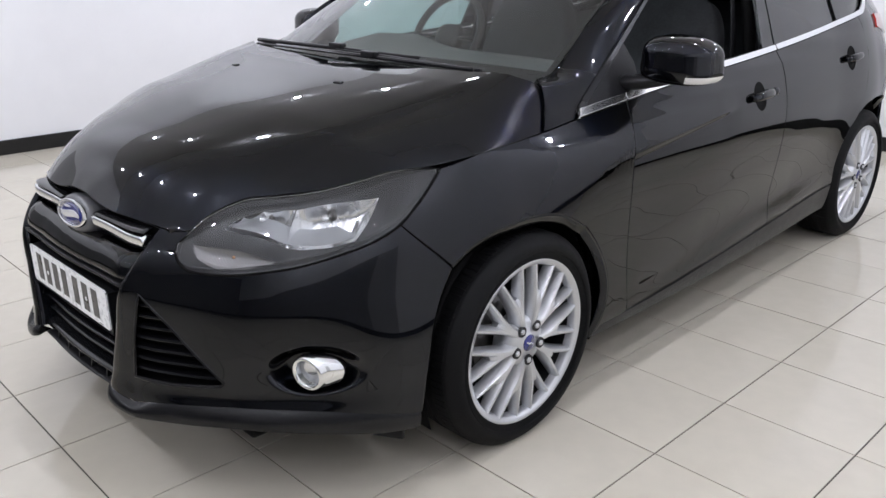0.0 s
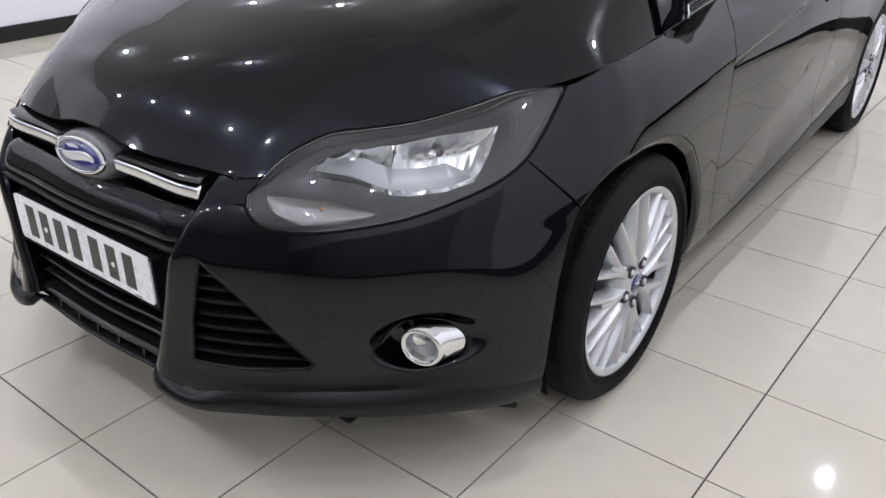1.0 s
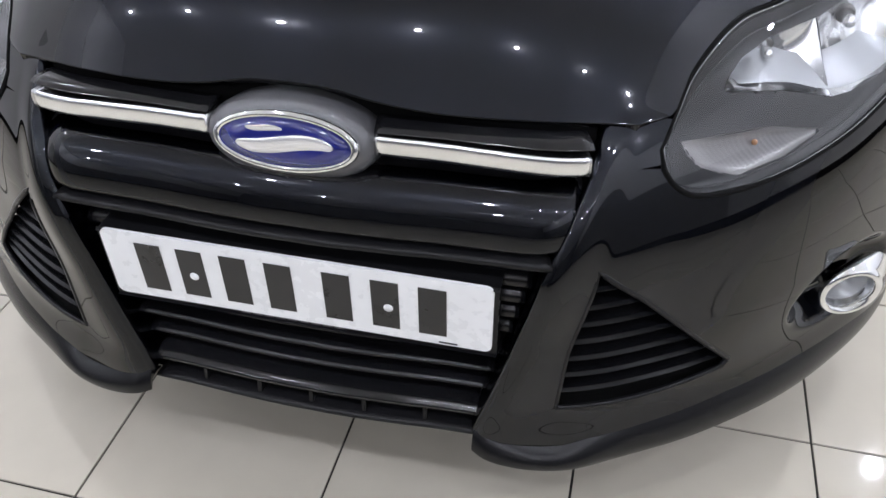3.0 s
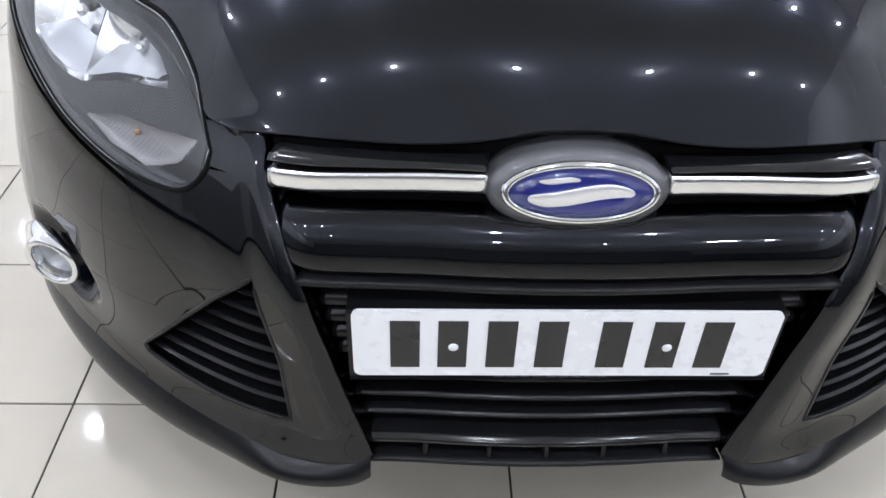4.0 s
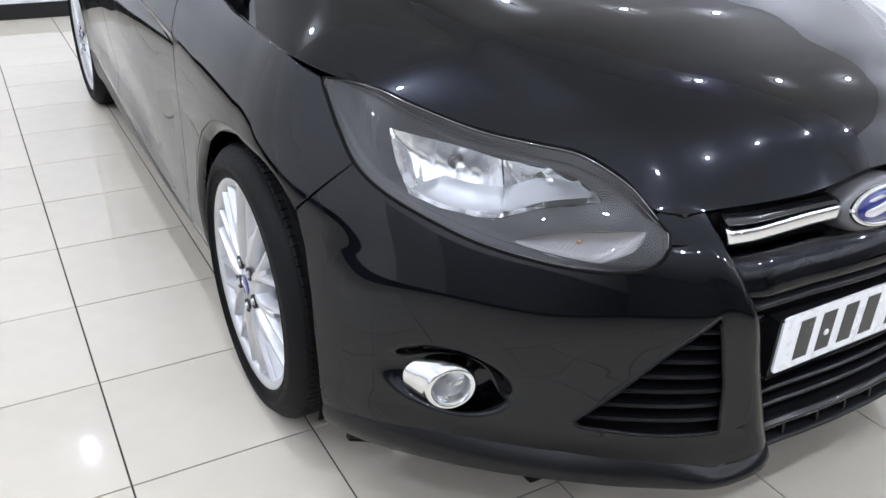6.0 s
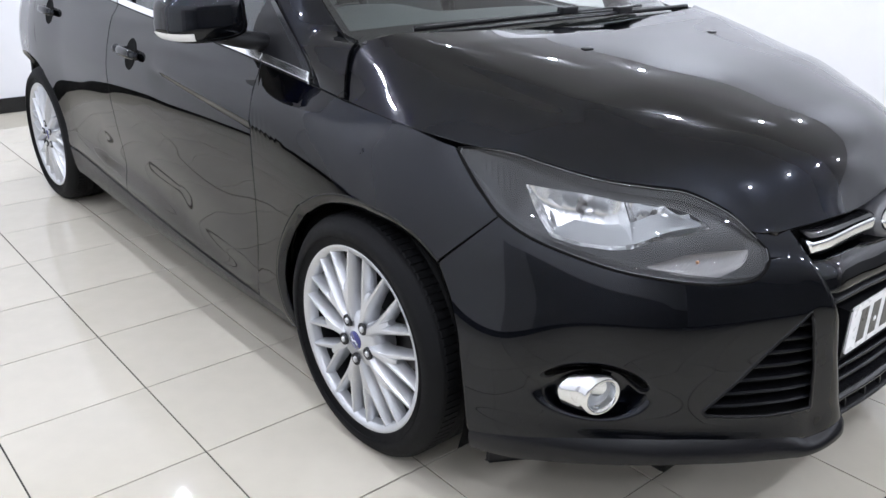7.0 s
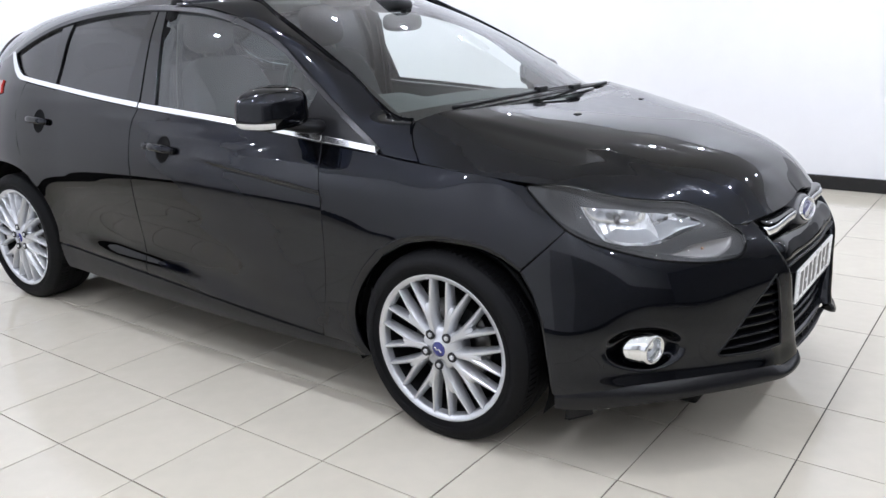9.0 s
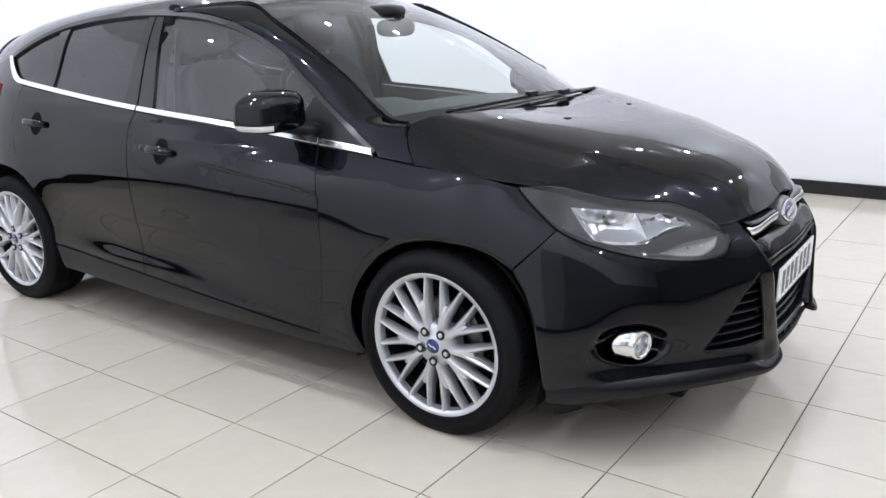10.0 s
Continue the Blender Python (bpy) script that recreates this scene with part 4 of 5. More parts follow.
v = v * (1 - 0.030 * far**2)[:, None] + [0, 0, 0.030 * 0.62] * (far**2)[:, None]
piece("bumper_beam", v, f, PAINT, car, "glossy black beam above the number plate")
v, f = bar(-19.8, 19.8, round_bar([(-0.06, 0.584), (-0.002, 0.583), (0.003, 0.576), (-0.004, 0.568), (-0.06, 0.566)]), 50)
piece("upper_lip", v, f, MATT_BLACK, grille, "grained black ledge")
for z in (0.338, 0.374, 0.410, 0.453, 0.480, 0.507, 0.534):
    a = mouth(z)
    if z < 0.43:
        runs = [(-a, a)]
    else:
        runs = [(-a, -15.0), (15.0, a)]
    for p0, p1 in runs:
        section = [(-0.060, z + 0.005), (-0.022, z + 0.006), (-0.012, z), (-0.018, z - 0.005), (-0.060, z - 0.006)]
        if len(runs) == 2:
            section = [(-0.060, z + 0.011), (-0.034, z + 0.011), (-0.022, z + 0.004), (-0.020, z - 0.008), (-0.026, z - 0.0105), (-0.060, z - 0.010)]
        v, f = bar(p0, p1, round_bar(section), 40 if len(runs) == 1 else 8)
        piece("slat", v, f, SATIN_BLACK, grille)
v, f = bar(-15.6, 15.6, round_bar([(-0.06, 0.309), (-0.010, 0.310), (0.004, 0.302), (0.003, 0.294), (-0.010, 0.289), (-0.06, 0.289)]), 50)
piece("lower_bar", v, f, GLOSS_BLACK, grille, "gloss black bar")
v, f = bar(-15.2, 15.2, round_bar([(-0.07, 0.268), (0.004, 0.270), (0.012, 0.264), (0.006, 0.256), (-0.07, 0.254)]), 50)
piece("bottom_bar", v, f, MATT_BLACK, grille)
for phi in (-10.5, -5.0, 0.0, 5.0, 10.5):
    v, f = bar(phi - 0.18, phi + 0.18, [(-0.05, 0.292), (-0.002, 0.292), (0.002, 0.266), (-0.05, 0.266)], 2)
    piece("divider", v, f, MATT_BLACK, grille, smooth=False)

# badge
badge = new("badge")
badge.parent = car
tagged(badge, "oval blue badge with a bright rim")
BM = pose(0, -0.874, 0.690, 90 - 17.5, 0, 0)


def oval(prof, n=48):
    """An oval body from (half width, half height, depth) rows, facing forward."""
    v = [BM @ Vector((a * math.cos(2 * math.pi * i / n), b * math.sin(2 * math.pi * i / n), d)) for i in range(n) for a, b, d in prof]
    k = len(prof)
    f = [(i * k + j, i * k + j + 1, ((i + 1) % n) * k + j + 1, ((i + 1) % n) * k + j) for i in range(n) for j in range(k - 1)]
    return np.array(v), [q[::-1] for q in f]


v, f = oval([(0.0, 0.0, -0.004), (0.090, 0.0365, -0.004), (0.094, 0.041, -0.006), (0.101, 0.049, -0.010), (0.106, 0.055, -0.020), (0.108, 0.057, -0.06)])
piece("collar", v, f, COLLAR, badge, "dark grey collar")
v, f = oval([(0.081, 0.0285, -0.004), (0.081, 0.0285, 0.004), (0.0835, 0.031, 0.0062), (0.0885, 0.0355, 0.005), (0.0905, 0.0372, 0.0), (0.0905, 0.0372, -0.006)])
piece("rim", v, f, CHROME, badge, "bright oval rim")
v, f = oval([(0.0, 0.0, 0.0045), (0.05, 0.018, 0.0042), (0.0805, 0.0282, 0.002), (0.081, 0.0285, -0.004)])
piece("field", v, f, BLUE, badge, "deep blue enamel")
t = np.linspace(-1, 1, 60)
for x0, x1, y0, tall, rad in ((-0.060, 0.060, -0.003, 0.0050, 0.0120), (-0.048, -0.002, 0.0145, 0.0012, 0.0042)):
    pts = [BM @ Vector((x0 + (x1 - x0) * (k + 1) / 2, y0 + tall * math.sin(2.6 * k), 0.0048)) for k in t]
    v, f = tube(np.array(pts), 0.25 * rad * (0.12 + 0.88 * np.sqrt(np.clip(1 - t**2, 0, 1))), 12, 4.0)
    piece("emblem", v, f, PALE, badge, "pale flowing emblem")

# number plate
plate = new("number_plate")
plate.parent = car
tagged(plate, "white number plate in a black holder")
PM = pose(0, -0.9155, 0.4925, 90 + 0.5, 0, 0)
corner = [(sx * 0.25 + 0.01 * math.cos(a), sy * 0.0455 + 0.01 * math.sin(a)) for sx, sy, a0 in ((1, 1, 0), (-1, 1, 90), (-1, -1, 180), (1, -1, 270))
          for a in (radians(a0 + d) for d in (0, 22, 45, 68, 90))]
v = [PM @ Vector((x, y, z)) for z in (0.0, -0.004) for x, y in corner]
f = [tuple(range(20)), tuple(range(39, 19, -1))] + [(i, i + 20, (i + 1) % 20 + 20, (i + 1) % 20) for i in range(20)]
piece("plate_panel", v, f, PLATE, plate, smooth=False)
part("plate_holder", box((-0.262, -0.064, -0.045), (0.262, 0.050, -0.0045), PM), MATT_BLACK, plate, bevel=0.004)
for x in (-0.196, -0.138, -0.078, -0.017, 0.060, 0.123, 0.184):
    part("plate_bar", box((x - 0.0180, -0.0395, 0.0003), (x + 0.0180, 0.0395, 0.0009), PM), INK, plate)
part("small_print", box((0.192, -0.0525, 0.0003), (0.216, -0.0500, 0.0008), PM), INK, plate)
for k in range(9):
    x = -0.083 + 0.0165 * k
    part("holder_mark", box((x, -0.0628, -0.0044), (x + 0.013, -0.0588, -0.0036), PM), COLLAR, plate)
for x in (-0.137, 0.127):
    v, f = lathe([(0.0, 0.0030), (0.0045, 0.0028), (0.0062, 0.0016), (0.0066, 0.0)], 16, "z")
    piece("plate_screw", np.array([PM @ Vector((a + x, b - 0.004, c)) for a, b, c in v]), [q[::-1] for q in f], PLATE, plate, "white screw cap")


# headlights: the outlines of the two reflectors and the indicator
LAMP_BIG = [(46.0, 0.690), (48.7, 0.686), (53, 0.690), (56.6, 0.703), (58.8, 0.745), (61.0, 0.797), (53.1, 0.784), (47.2, 0.770)]
LAMP_SMALL = [(35.4, 0.7265), (41.5, 0.712), (46.2, 0.690), (47.4, 0.771), (41.5, 0.765), (38.0, 0.753), (36.0, 0.737)]
LAMP_TURN = [(32.0, 0.659), (35.4, 0.638), (40, 0.643), (44.2, 0.657), (44.4, 0.660), (39, 0.682), (30.6, 0.690)]


def headlight(side):
    ob = new("headlight")
    ob.parent = car
    tagged(ob, "swept-back clear headlight with two chrome reflectors")
    left = [LAMP_LOW[0], (28.2, 0.675), LAMP_HIGH[0]]
    right = [LAMP_LOW[-1], LAMP_HIGH[-1]]
    sz = coons(LAMP_LOW, LAMP_HIGH, left, right, 140, 60, bent=False)
    s, z = sz[..., 0], sz[..., 1]
    g = body(s, z)
    n = normals_of(g)
    g = shrink(g, 0.0018)
    sheet("lens", g[::3, ::3] - n[::3, ::3] * 0.001, LENS, ob, "clear plastic lens", hem=0.0, side=side)
    u, v = np.linspace(0, 1, 140)[None, :], np.linspace(0, 1, 60)[:, None]
    room = np.clip(np.minimum(np.minimum(v, 1 - v) * 6, np.minimum(u, 1 - u) * 9), 0, 1)
    room = room * room * (3 - 2 * room)
    holes = [np.array(LAMP_BIG), np.array(LAMP_SMALL), np.array(LAMP_TURN)]
    deep = 0.003 + 0.011 * room
    for h in holes:
        edge, dist = to_edge(h, s, z)
        snap = dist < 0.0018
        s, z = np.where(snap, edge[..., 0], s), np.where(snap, edge[..., 1], z)
        deep = np.where(inside_of(h, s, z) & ~snap, 0.080, deep)
    bowl = body(s, z) - n * deep[..., None]
    hv, hf = mirrored(bowl.reshape(-1, 3), grid_faces(60, 140), side)
    piece("housing", hv, hf, BEZEL, ob, "dark grey bezel").data.set_sharp_from_angle(angle=radians(38))
    # a black tube drawn in place of the shade in the gap
    ring = np.concatenate([g[0, ::2], g[-1, ::-2]])
    vv, ff = tube(ring, np.where(np.arange(len(ring)) < 70, 0.0036, 0.0022), 8, closed=True)
    piece("seal", *mirrored(vv, ff, side), DARK, ob, "thin black seal")
    # a pale metal tube as the lens edge's glint, and the step moulded further in
    for name, a, b, sink, rad, mat in (("lens_edge", 1, 2, -0.0006, 0.0012, PALE_EDGE), ("lens_step", 6, 5, 0.0035, 0.0011, MARGIN)):
        loop = np.concatenate([(g - n * sink)[a, b:140 - b:2], (g - n * sink)[a + 2:60 - a:3, 139 - b], (g - n * sink)[59 - a, 139 - b:b:-2], (g - n * sink)[57 - a:a:-3, b]])
        vv, ff = tube(loop, rad, 8, closed=True)
        piece(name, *mirrored(vv, ff, side), mat, ob, "bright edge of the lens" if name == "lens_edge" else "moulded step in the lens")

    def pod(name, low, high, left, right, depth, dish, mat, label, nu=34, nv=20, flutes=0):
        """A hollow reflector let into the bezel."""
        q = coons(low, high, left, right, nu, nv, bent=True)
        p = body(q[..., 0], q[..., 1])
        nn = normals_of(p)
        uu, ww = np.linspace(-1, 1, nu)[None, :], np.linspace(-1, 1, nv)[:, None]
        deep = depth + dish * (1 - uu**4) * (1 - ww**4)
        if flutes:
            deep = deep + (0.0035 if flutes < 6 else 0.0014) * np.abs(np.sin(math.pi * flutes * (uu + 0.15 * ww))) * (1 - uu**6) * (1 - ww**6)
        return sheet(name, p - nn * deep[..., None], mat, ob, label, hem=0.0, side=side), p, nn

    pod("outer_reflector", [(46.0, 0.690), (48.7, 0.686), (53, 0.690), (56.6, 0.703)], [(47.2, 0.770), (53.1, 0.784), (61.0, 0.797)],
        [(46.0, 0.690), (46.3, 0.73), (47.2, 0.770)], [(56.6, 0.703), (58.8, 0.745), (61.0, 0.797)], 0.013, 0.045, MIRROR, "bright main beam reflector", 61, 20, 3)
    pod("inner_reflector", [(35.4, 0.7265), (41.5, 0.712), (46.0, 0.691)], [(36.0, 0.737), (38.0, 0.753), (41.5, 0.765), (47.0, 0.770)],
        [(35.4, 0.7265), (36.0, 0.737)], [(46.0, 0.691), (46.2, 0.73), (47.0, 0.770)], 0.013, 0.040, MIRROR, "bright dipped beam reflector", 61, 20, 2)
    pod("indicator", [(32.0, 0.659), (35.4, 0.638), (40, 0.643), (44.2, 0.657)], [(30.6, 0.690), (39, 0.682), (44.4, 0.660)],
        [(32.0, 0.659), (31.0, 0.675), (30.6, 0.690)], [(44.2, 0.657), (44.4, 0.660)], 0.013, 0.010, RIBBED, "ribbed clear indicator", 121, 14, 13)
    for sb, zb, rad in ((53.2, 0.742, 0.0085), (42.4, 0.737, 0.0070)):
        p = body(np.array([sb]), np.array([zb]), 0.052)[0]
        m = look(p, p + np.array([0.10, -1.0, -0.02]))
        for name, mat, label, prof in (("bulb_socket", STEEL, "dull metal bulb socket", [(rad * 1.5, 0.004), (rad * 1.5, -0.004), (rad * 1.1, -0.006), (0.0, -0.006)]),
                                       ("bulb", MIRROR, "bulb with a bright cap", [(rad * 0.75, -0.004), (rad * 0.8, -0.018), (rad * 0.95, -0.020), (rad * 0.9, -0.030), (rad * 0.5, -0.034), (0.0, -0.035)])):
            vv, ff = lathe(prof, 20, "z")
            w = np.array([m @ Vector(a) for a in vv])
            piece(name, *mirrored(w, ff, side), mat, ob, label)
    # the smooth shelf along the foot of the reflectors
    foot = curve([(36.6, 0.7245), (41.5, 0.7135), (46.0, 0.6925), (48.7, 0.688), (53, 0.692), (56.4, 0.705)], 50)
    taper = np.clip((foot[:, 0] - 36.6) / 5, 0.05, 1) * np.clip((56.4 - foot[:, 0]) / 2.5, 0.1, 1)
    back = foot + np.stack([0 * taper, 0.027 * taper], -1)
    rows = [body(foot[:, 0], foot[:, 1], 0.013), body(foot[:, 0], foot[:, 1] + 0.002, 0.018), body(back[:, 0], back[:, 1] - 0.012 * taper, 0.030), body(back[:, 0], back[:, 1], 0.048)]
    vv, ff = mirrored(np.array(rows).reshape(-1, 3), grid_faces(4, 50), side)
    piece("reflector_shelf", vv, ff, SHELF, ob, "smooth pale shelf under the reflectors")
    # fine ribs towards the tip
    for k in range(6):
        z0 = np.linspace(0.752 + 0.011 * k, 0.806 + 0.006 * k, 8)
        rib = body(61.8 + 1.05 * k + 20 * (z0 - z0[0]), z0, 0.0115)
        vv, ff = tube(rib, 0.0008, 6)
        piece("bezel_rib", *mirrored(vv, ff, side), BEZEL, ob)
    p = body(np.array([37.5]), np.array([0.660]), 0.022)
    vv, ff = lathe([(0, -0.008), (0.006, -0.005), (0.008, 0.0), (0.006, 0.006), (0, 0.009)], 14, "z")
    piece("indicator_bulb", *mirrored(vv * 0.5 + p, ff, side), AMBER, ob, "amber bulb")
    return ob


both(headlight)


# ---- wheels ----
def wheel():
    """A wheel facing +x with its middle at the origin."""
    ob = new("wheel")
    ob.parent = car
    tagged(ob, "silver alloy wheel with ten split spokes")
    R, RIM = 0.322, 0.246
    prof = [(RIM - 0.004, -0.02), (RIM, 0.006), (RIM + 0.006, 0.010), (RIM + 0.012, 0.006), (RIM + 0.026, 0.018), (RIM + 0.046, 0.014), (R - 0.014, 0.000), (R - 0.006, -0.008), (R - 0.002, -0.018)]
    tread = []
    for k, a in enumerate(np.linspace(-0.024, -0.186, 31)):
        groove = 0.007 if k in (6, 7, 14, 15, 16, 23, 24) else 0.0
        tread.append((R - groove - 0.00002 * (k - 15) ** 2, a))
    prof += tread + [(R - 0.010, -0.20), (R - 0.03, -0.222), (RIM + 0.03, -0.228), (RIM, -0.22)]
    v, f = lathe(prof, 96)
    tyre = piece("tyre", v, [q[::-1] for q in f], RUBBER, ob, "black road tyre")
    for a in (0.268, 0.290):
        w, g = lathe([(a - 0.0012, 0.013 if a < 0.28 else 0.010), (a, 0.0188 if a < 0.28 else 0.0150), (a + 0.0012, 0.013 if a < 0.28 else 0.010)], 96)
        piece("tyre_rib", w, [q[::-1] for q in g], RUBBER, tyre)
    # shoulder blocks
    bv, bf = [], []
    for k in range(100):
        a0, a1 = 2 * math.pi * (k + 0.06) / 100, 2 * math.pi * (k + 0.90) / 100
        base = len(bv)
        for a in (a0, a1):
            for r, x in ((R - 0.0115, -0.0052), (R - 0.0050, -0.0110), (R - 0.0004, -0.022), (R + 0.0003, -0.062), (R - 0.02, -0.062), (R - 0.03, -0.015)):
                bv.append((x, r * math.cos(a), r * math.sin(a)))
        bf += [(base + j, base + (j + 1) % 6, base + 6 + (j + 1) % 6, base + 6 + j) for j in range(6)]
        bf += [tuple(base + j for j in range(6))[::-1], tuple(base + 6 + j for j in range(6))]
    tagged(piece("tread_band", bv, bf, RUBBER, tyre, smooth=False), kind="stuff")
    # the barrel's colour holds the shade behind the spokes
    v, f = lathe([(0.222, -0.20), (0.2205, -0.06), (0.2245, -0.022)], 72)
    piece("rim_barrel", v, f, BARREL, ob, "inside of the rim, darkened for its shade")
    prof = [(0.224, -0.024), (0.2245, -0.020), (0.2285, -0.004), (0.230, 0.001), (0.240, 0.004), (0.2455, 0.008), (0.2475, 0.006), (0.2475, -0.004), (0.244, -0.01)]
    v, f = lathe(prof, 96)
    piece("rim", v, f, ALLOY, ob, "silver rim")
    # spokes: a stem that splits in two
    def arm(pts, widths, depths):
        v, f = [], []
        p = np.array(pts)
        t = np.gradient(p, axis=0)
        for q, d, w, h in zip(p, t, widths, depths):
            side_ = np.array([0, -d[2], d[1]])
            side_ /= np.linalg.norm(side_)
            for a, b in ((-1.15, -h), (-1, -0.010), (-0.34, 0.0), (0.34, 0.0), (1, -0.010), (1.15, -h)):
                v.append(q + side_ * w * a + np.array([b, 0, 0]))
        n = len(pts)
        f = [(i * 6 + j, i * 6 + (j + 1) % 6, (i + 1) * 6 + (j + 1) % 6, (i + 1) * 6 + j) for i in range(n - 1) for j in range(6)]
        f += [tuple(range(6)), tuple((n - 1) * 6 + j for j in range(6))[::-1]]
        return v, [q[::-1] for q in f]

    def spoke_mesh(name, lean, proud):
        """One split spoke along +z; lean: how far its foot leans to one side."""
        v, f = [], []
        for sgn in (1, -1):
            pts, wid, dep = [], [], []
            for k in np.linspace(0, 1, 9):
                r = 0.050 + k * 0.192
                side_way = sgn * (0.0045 + 0.0405 * max(0.0, (r - 0.108) / 0.134)) + lean * (1 - k) ** 2
                pts.append((0.0085 + proud + 0.0004 * sgn - 0.013 * abs(k - 0.25) ** 1.5 + 0.001 * k, side_way, math.sqrt(r * r - side_way**2)))
                wid.append(float(np.interp(r, [0.05, 0.12, 0.17, 0.234], [0.0105, 0.0118, 0.0098, 0.0076])))
                dep.append(0.046 - 0.016 * k)
            a, b = arm(pts, wid, dep)
            base = len(v)
            v += [tuple(p) for p in a]
            f += [tuple(base + i for i in q) for q in b]
        # the web that joins the two prongs
        stem = [(0.0098 + proud - 0.013 * abs((r - 0.05) / 0.192 - 0.25) ** 1.5 - drop, lean * (1 - (r - 0.05) / 0.192) ** 2, r)
                for r, drop in ((0.050, 0), (0.075, 0), (0.100, 0), (0.125, 0.0005), (0.143, 0.003), (0.153, 0.010))]
        a, b = arm(stem, [0.0110, 0.0128, 0.0142, 0.0155, 0.0140, 0.0090], [0.040, 0.040, 0.038, 0.036, 0.030, 0.022])
        base = len(v)
        v += [tuple(p) for p in a]
        f += [tuple(base + i for i in q) for q in b]
        me = mesh_of(name, v, f, ALLOY)
        me.set_sharp_from_angle(angle=radians(35))
        return me

    kinds = [spoke_mesh("spoke", 0.006, 0.0), spoke_mesh("spoke", -0.006, 0.0009)]
    for k in range(10):
        sp = new("spoke", kinds[k % 2])
        sp.parent = ob
        sp.rotation_euler = (2 * math.pi * k / 10, 0, 0)
    v, f = lathe([(0.0, 0.010), (0.030, 0.010), (0.034, 0.006), (0.060, 0.004), (0.072, -0.004), (0.078, -0.03), (0.078, -0.06)], 40)
    piece("hub", v, [q[::-1] for q in f], ALLOY, ob, "silver hub")
    v, f = lathe([(0.0, 0.0135), (0.020, 0.013), (0.0255, 0.010), (0.027, 0.006)], 32)
    piece("hub_cap", v, [q[::-1] for q in f], BLUE, ob, "small blue hub cap")
    pts = [(0.0145, 0.015 * a, 0.0022 * math.sin(6 * a)) for a in np.linspace(-1, 1, 14)]
    v, f = tube(np.array(pts), 0.0018, 6)
    piece("emblem", v, f, PALE, ob)
    for k in range(5):
        a = 2 * math.pi * (k + 0.25) / 5
        cy, cz = 0.054 * math.sin(a), 0.054 * math.cos(a)
        # a dark disc proud of the hub stands for the well's shade
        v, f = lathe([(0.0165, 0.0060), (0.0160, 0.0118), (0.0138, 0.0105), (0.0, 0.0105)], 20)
        piece("nut_well_shade", v + [0, cy, cz], f, BARREL, ob)
        v, f = lathe([(0.0, 0.0155), (0.0062, 0.0155), (0.0086, 0.0130), (0.0092, 0.006)], 6)
        piece("wheel_nut", v + [0, cy, cz], [q[::-1] for q in f], ALLOY, ob, "silver wheel nut", smooth=False)
    v, f = lathe([(0.065, -0.075), (0.070, -0.070), (0.146, -0.070), (0.147, -0.082), (0.07, -0.082)], 60)
    piece("brake_disc", v, [q[::-1] for q in f], STEEL, ob, "grey brake disc")
    bm = bmesh.new()
    for k in range(9):
        a = radians(60 + k * 7)
        for r in (0.095, 0.150):
            for x in (-0.10, -0.055):
                bm.verts.new((x, r * math.cos(a), r * math.sin(a)))
    bmesh.ops.convex_hull(bm, input=bm.verts)
    part("brake_caliper", bm, MATT_BLACK, ob, "dark brake caliper", bevel=0.004)
    v, f = lathe([(0.0, -0.10), (0.208, -0.10), (0.22, -0.12)], 40)
    piece("brake_shield", v, [q[::-1] for q in f], DARK, ob)
    return ob


first_wheel = wheel()
WHEELS = [(0.886, 0.003, 0.311, -18, 1), (-0.886, 0.003, 0.311, -18, -1), (0.832, 2.648, 0.312, 40, 1), (-0.832, 2.648, 0.312, 25, -1)]
for k, (x, y, z, turn, side) in enumerate(WHEELS):
    m = pose(x, y, z, turn, 0, 0 if side > 0 else 180)
    if k == 0:
        first_wheel.matrix_basis = m
    else:
        copy_thing(first_wheel, m)


# ---- mirrors, handles, wipers ----
def blob(c, rad, p=2.6, n=40, m=24, shape=None, turn=(0, 360), rise=(-90, 90)):
    """A rounded box: a ball with its powers raised."""
    v, f = [], []
    sg = lambda a, e: math.copysign(abs(a) ** e, a)
    for j in range(m + 1):
        b = radians(rise[0] + (rise[1] - rise[0]) * j / m)
        for i in range(n):
            a = radians(turn[0] + (turn[1] - turn[0]) * i / (n if turn == (0, 360) else n - 1))
            q = [sg(math.cos(b), 2 / p) * sg(math.cos(a), 2 / p), sg(math.cos(b), 2 / p) * sg(math.sin(a), 2 / p), sg(math.sin(b), 2 / p)]
            if shape:
                q = shape(q)
            v.append([c[k] + rad[k] * q[k] for k in range(3)])
    for j in range(m):
        for i in range(n if turn == (0, 360) else n - 1):
            f.append((j * n + i, j * n + (i + 1) % n, (j + 1) * n + (i + 1) % n, (j + 1) * n + i))
    return np.array(v), f


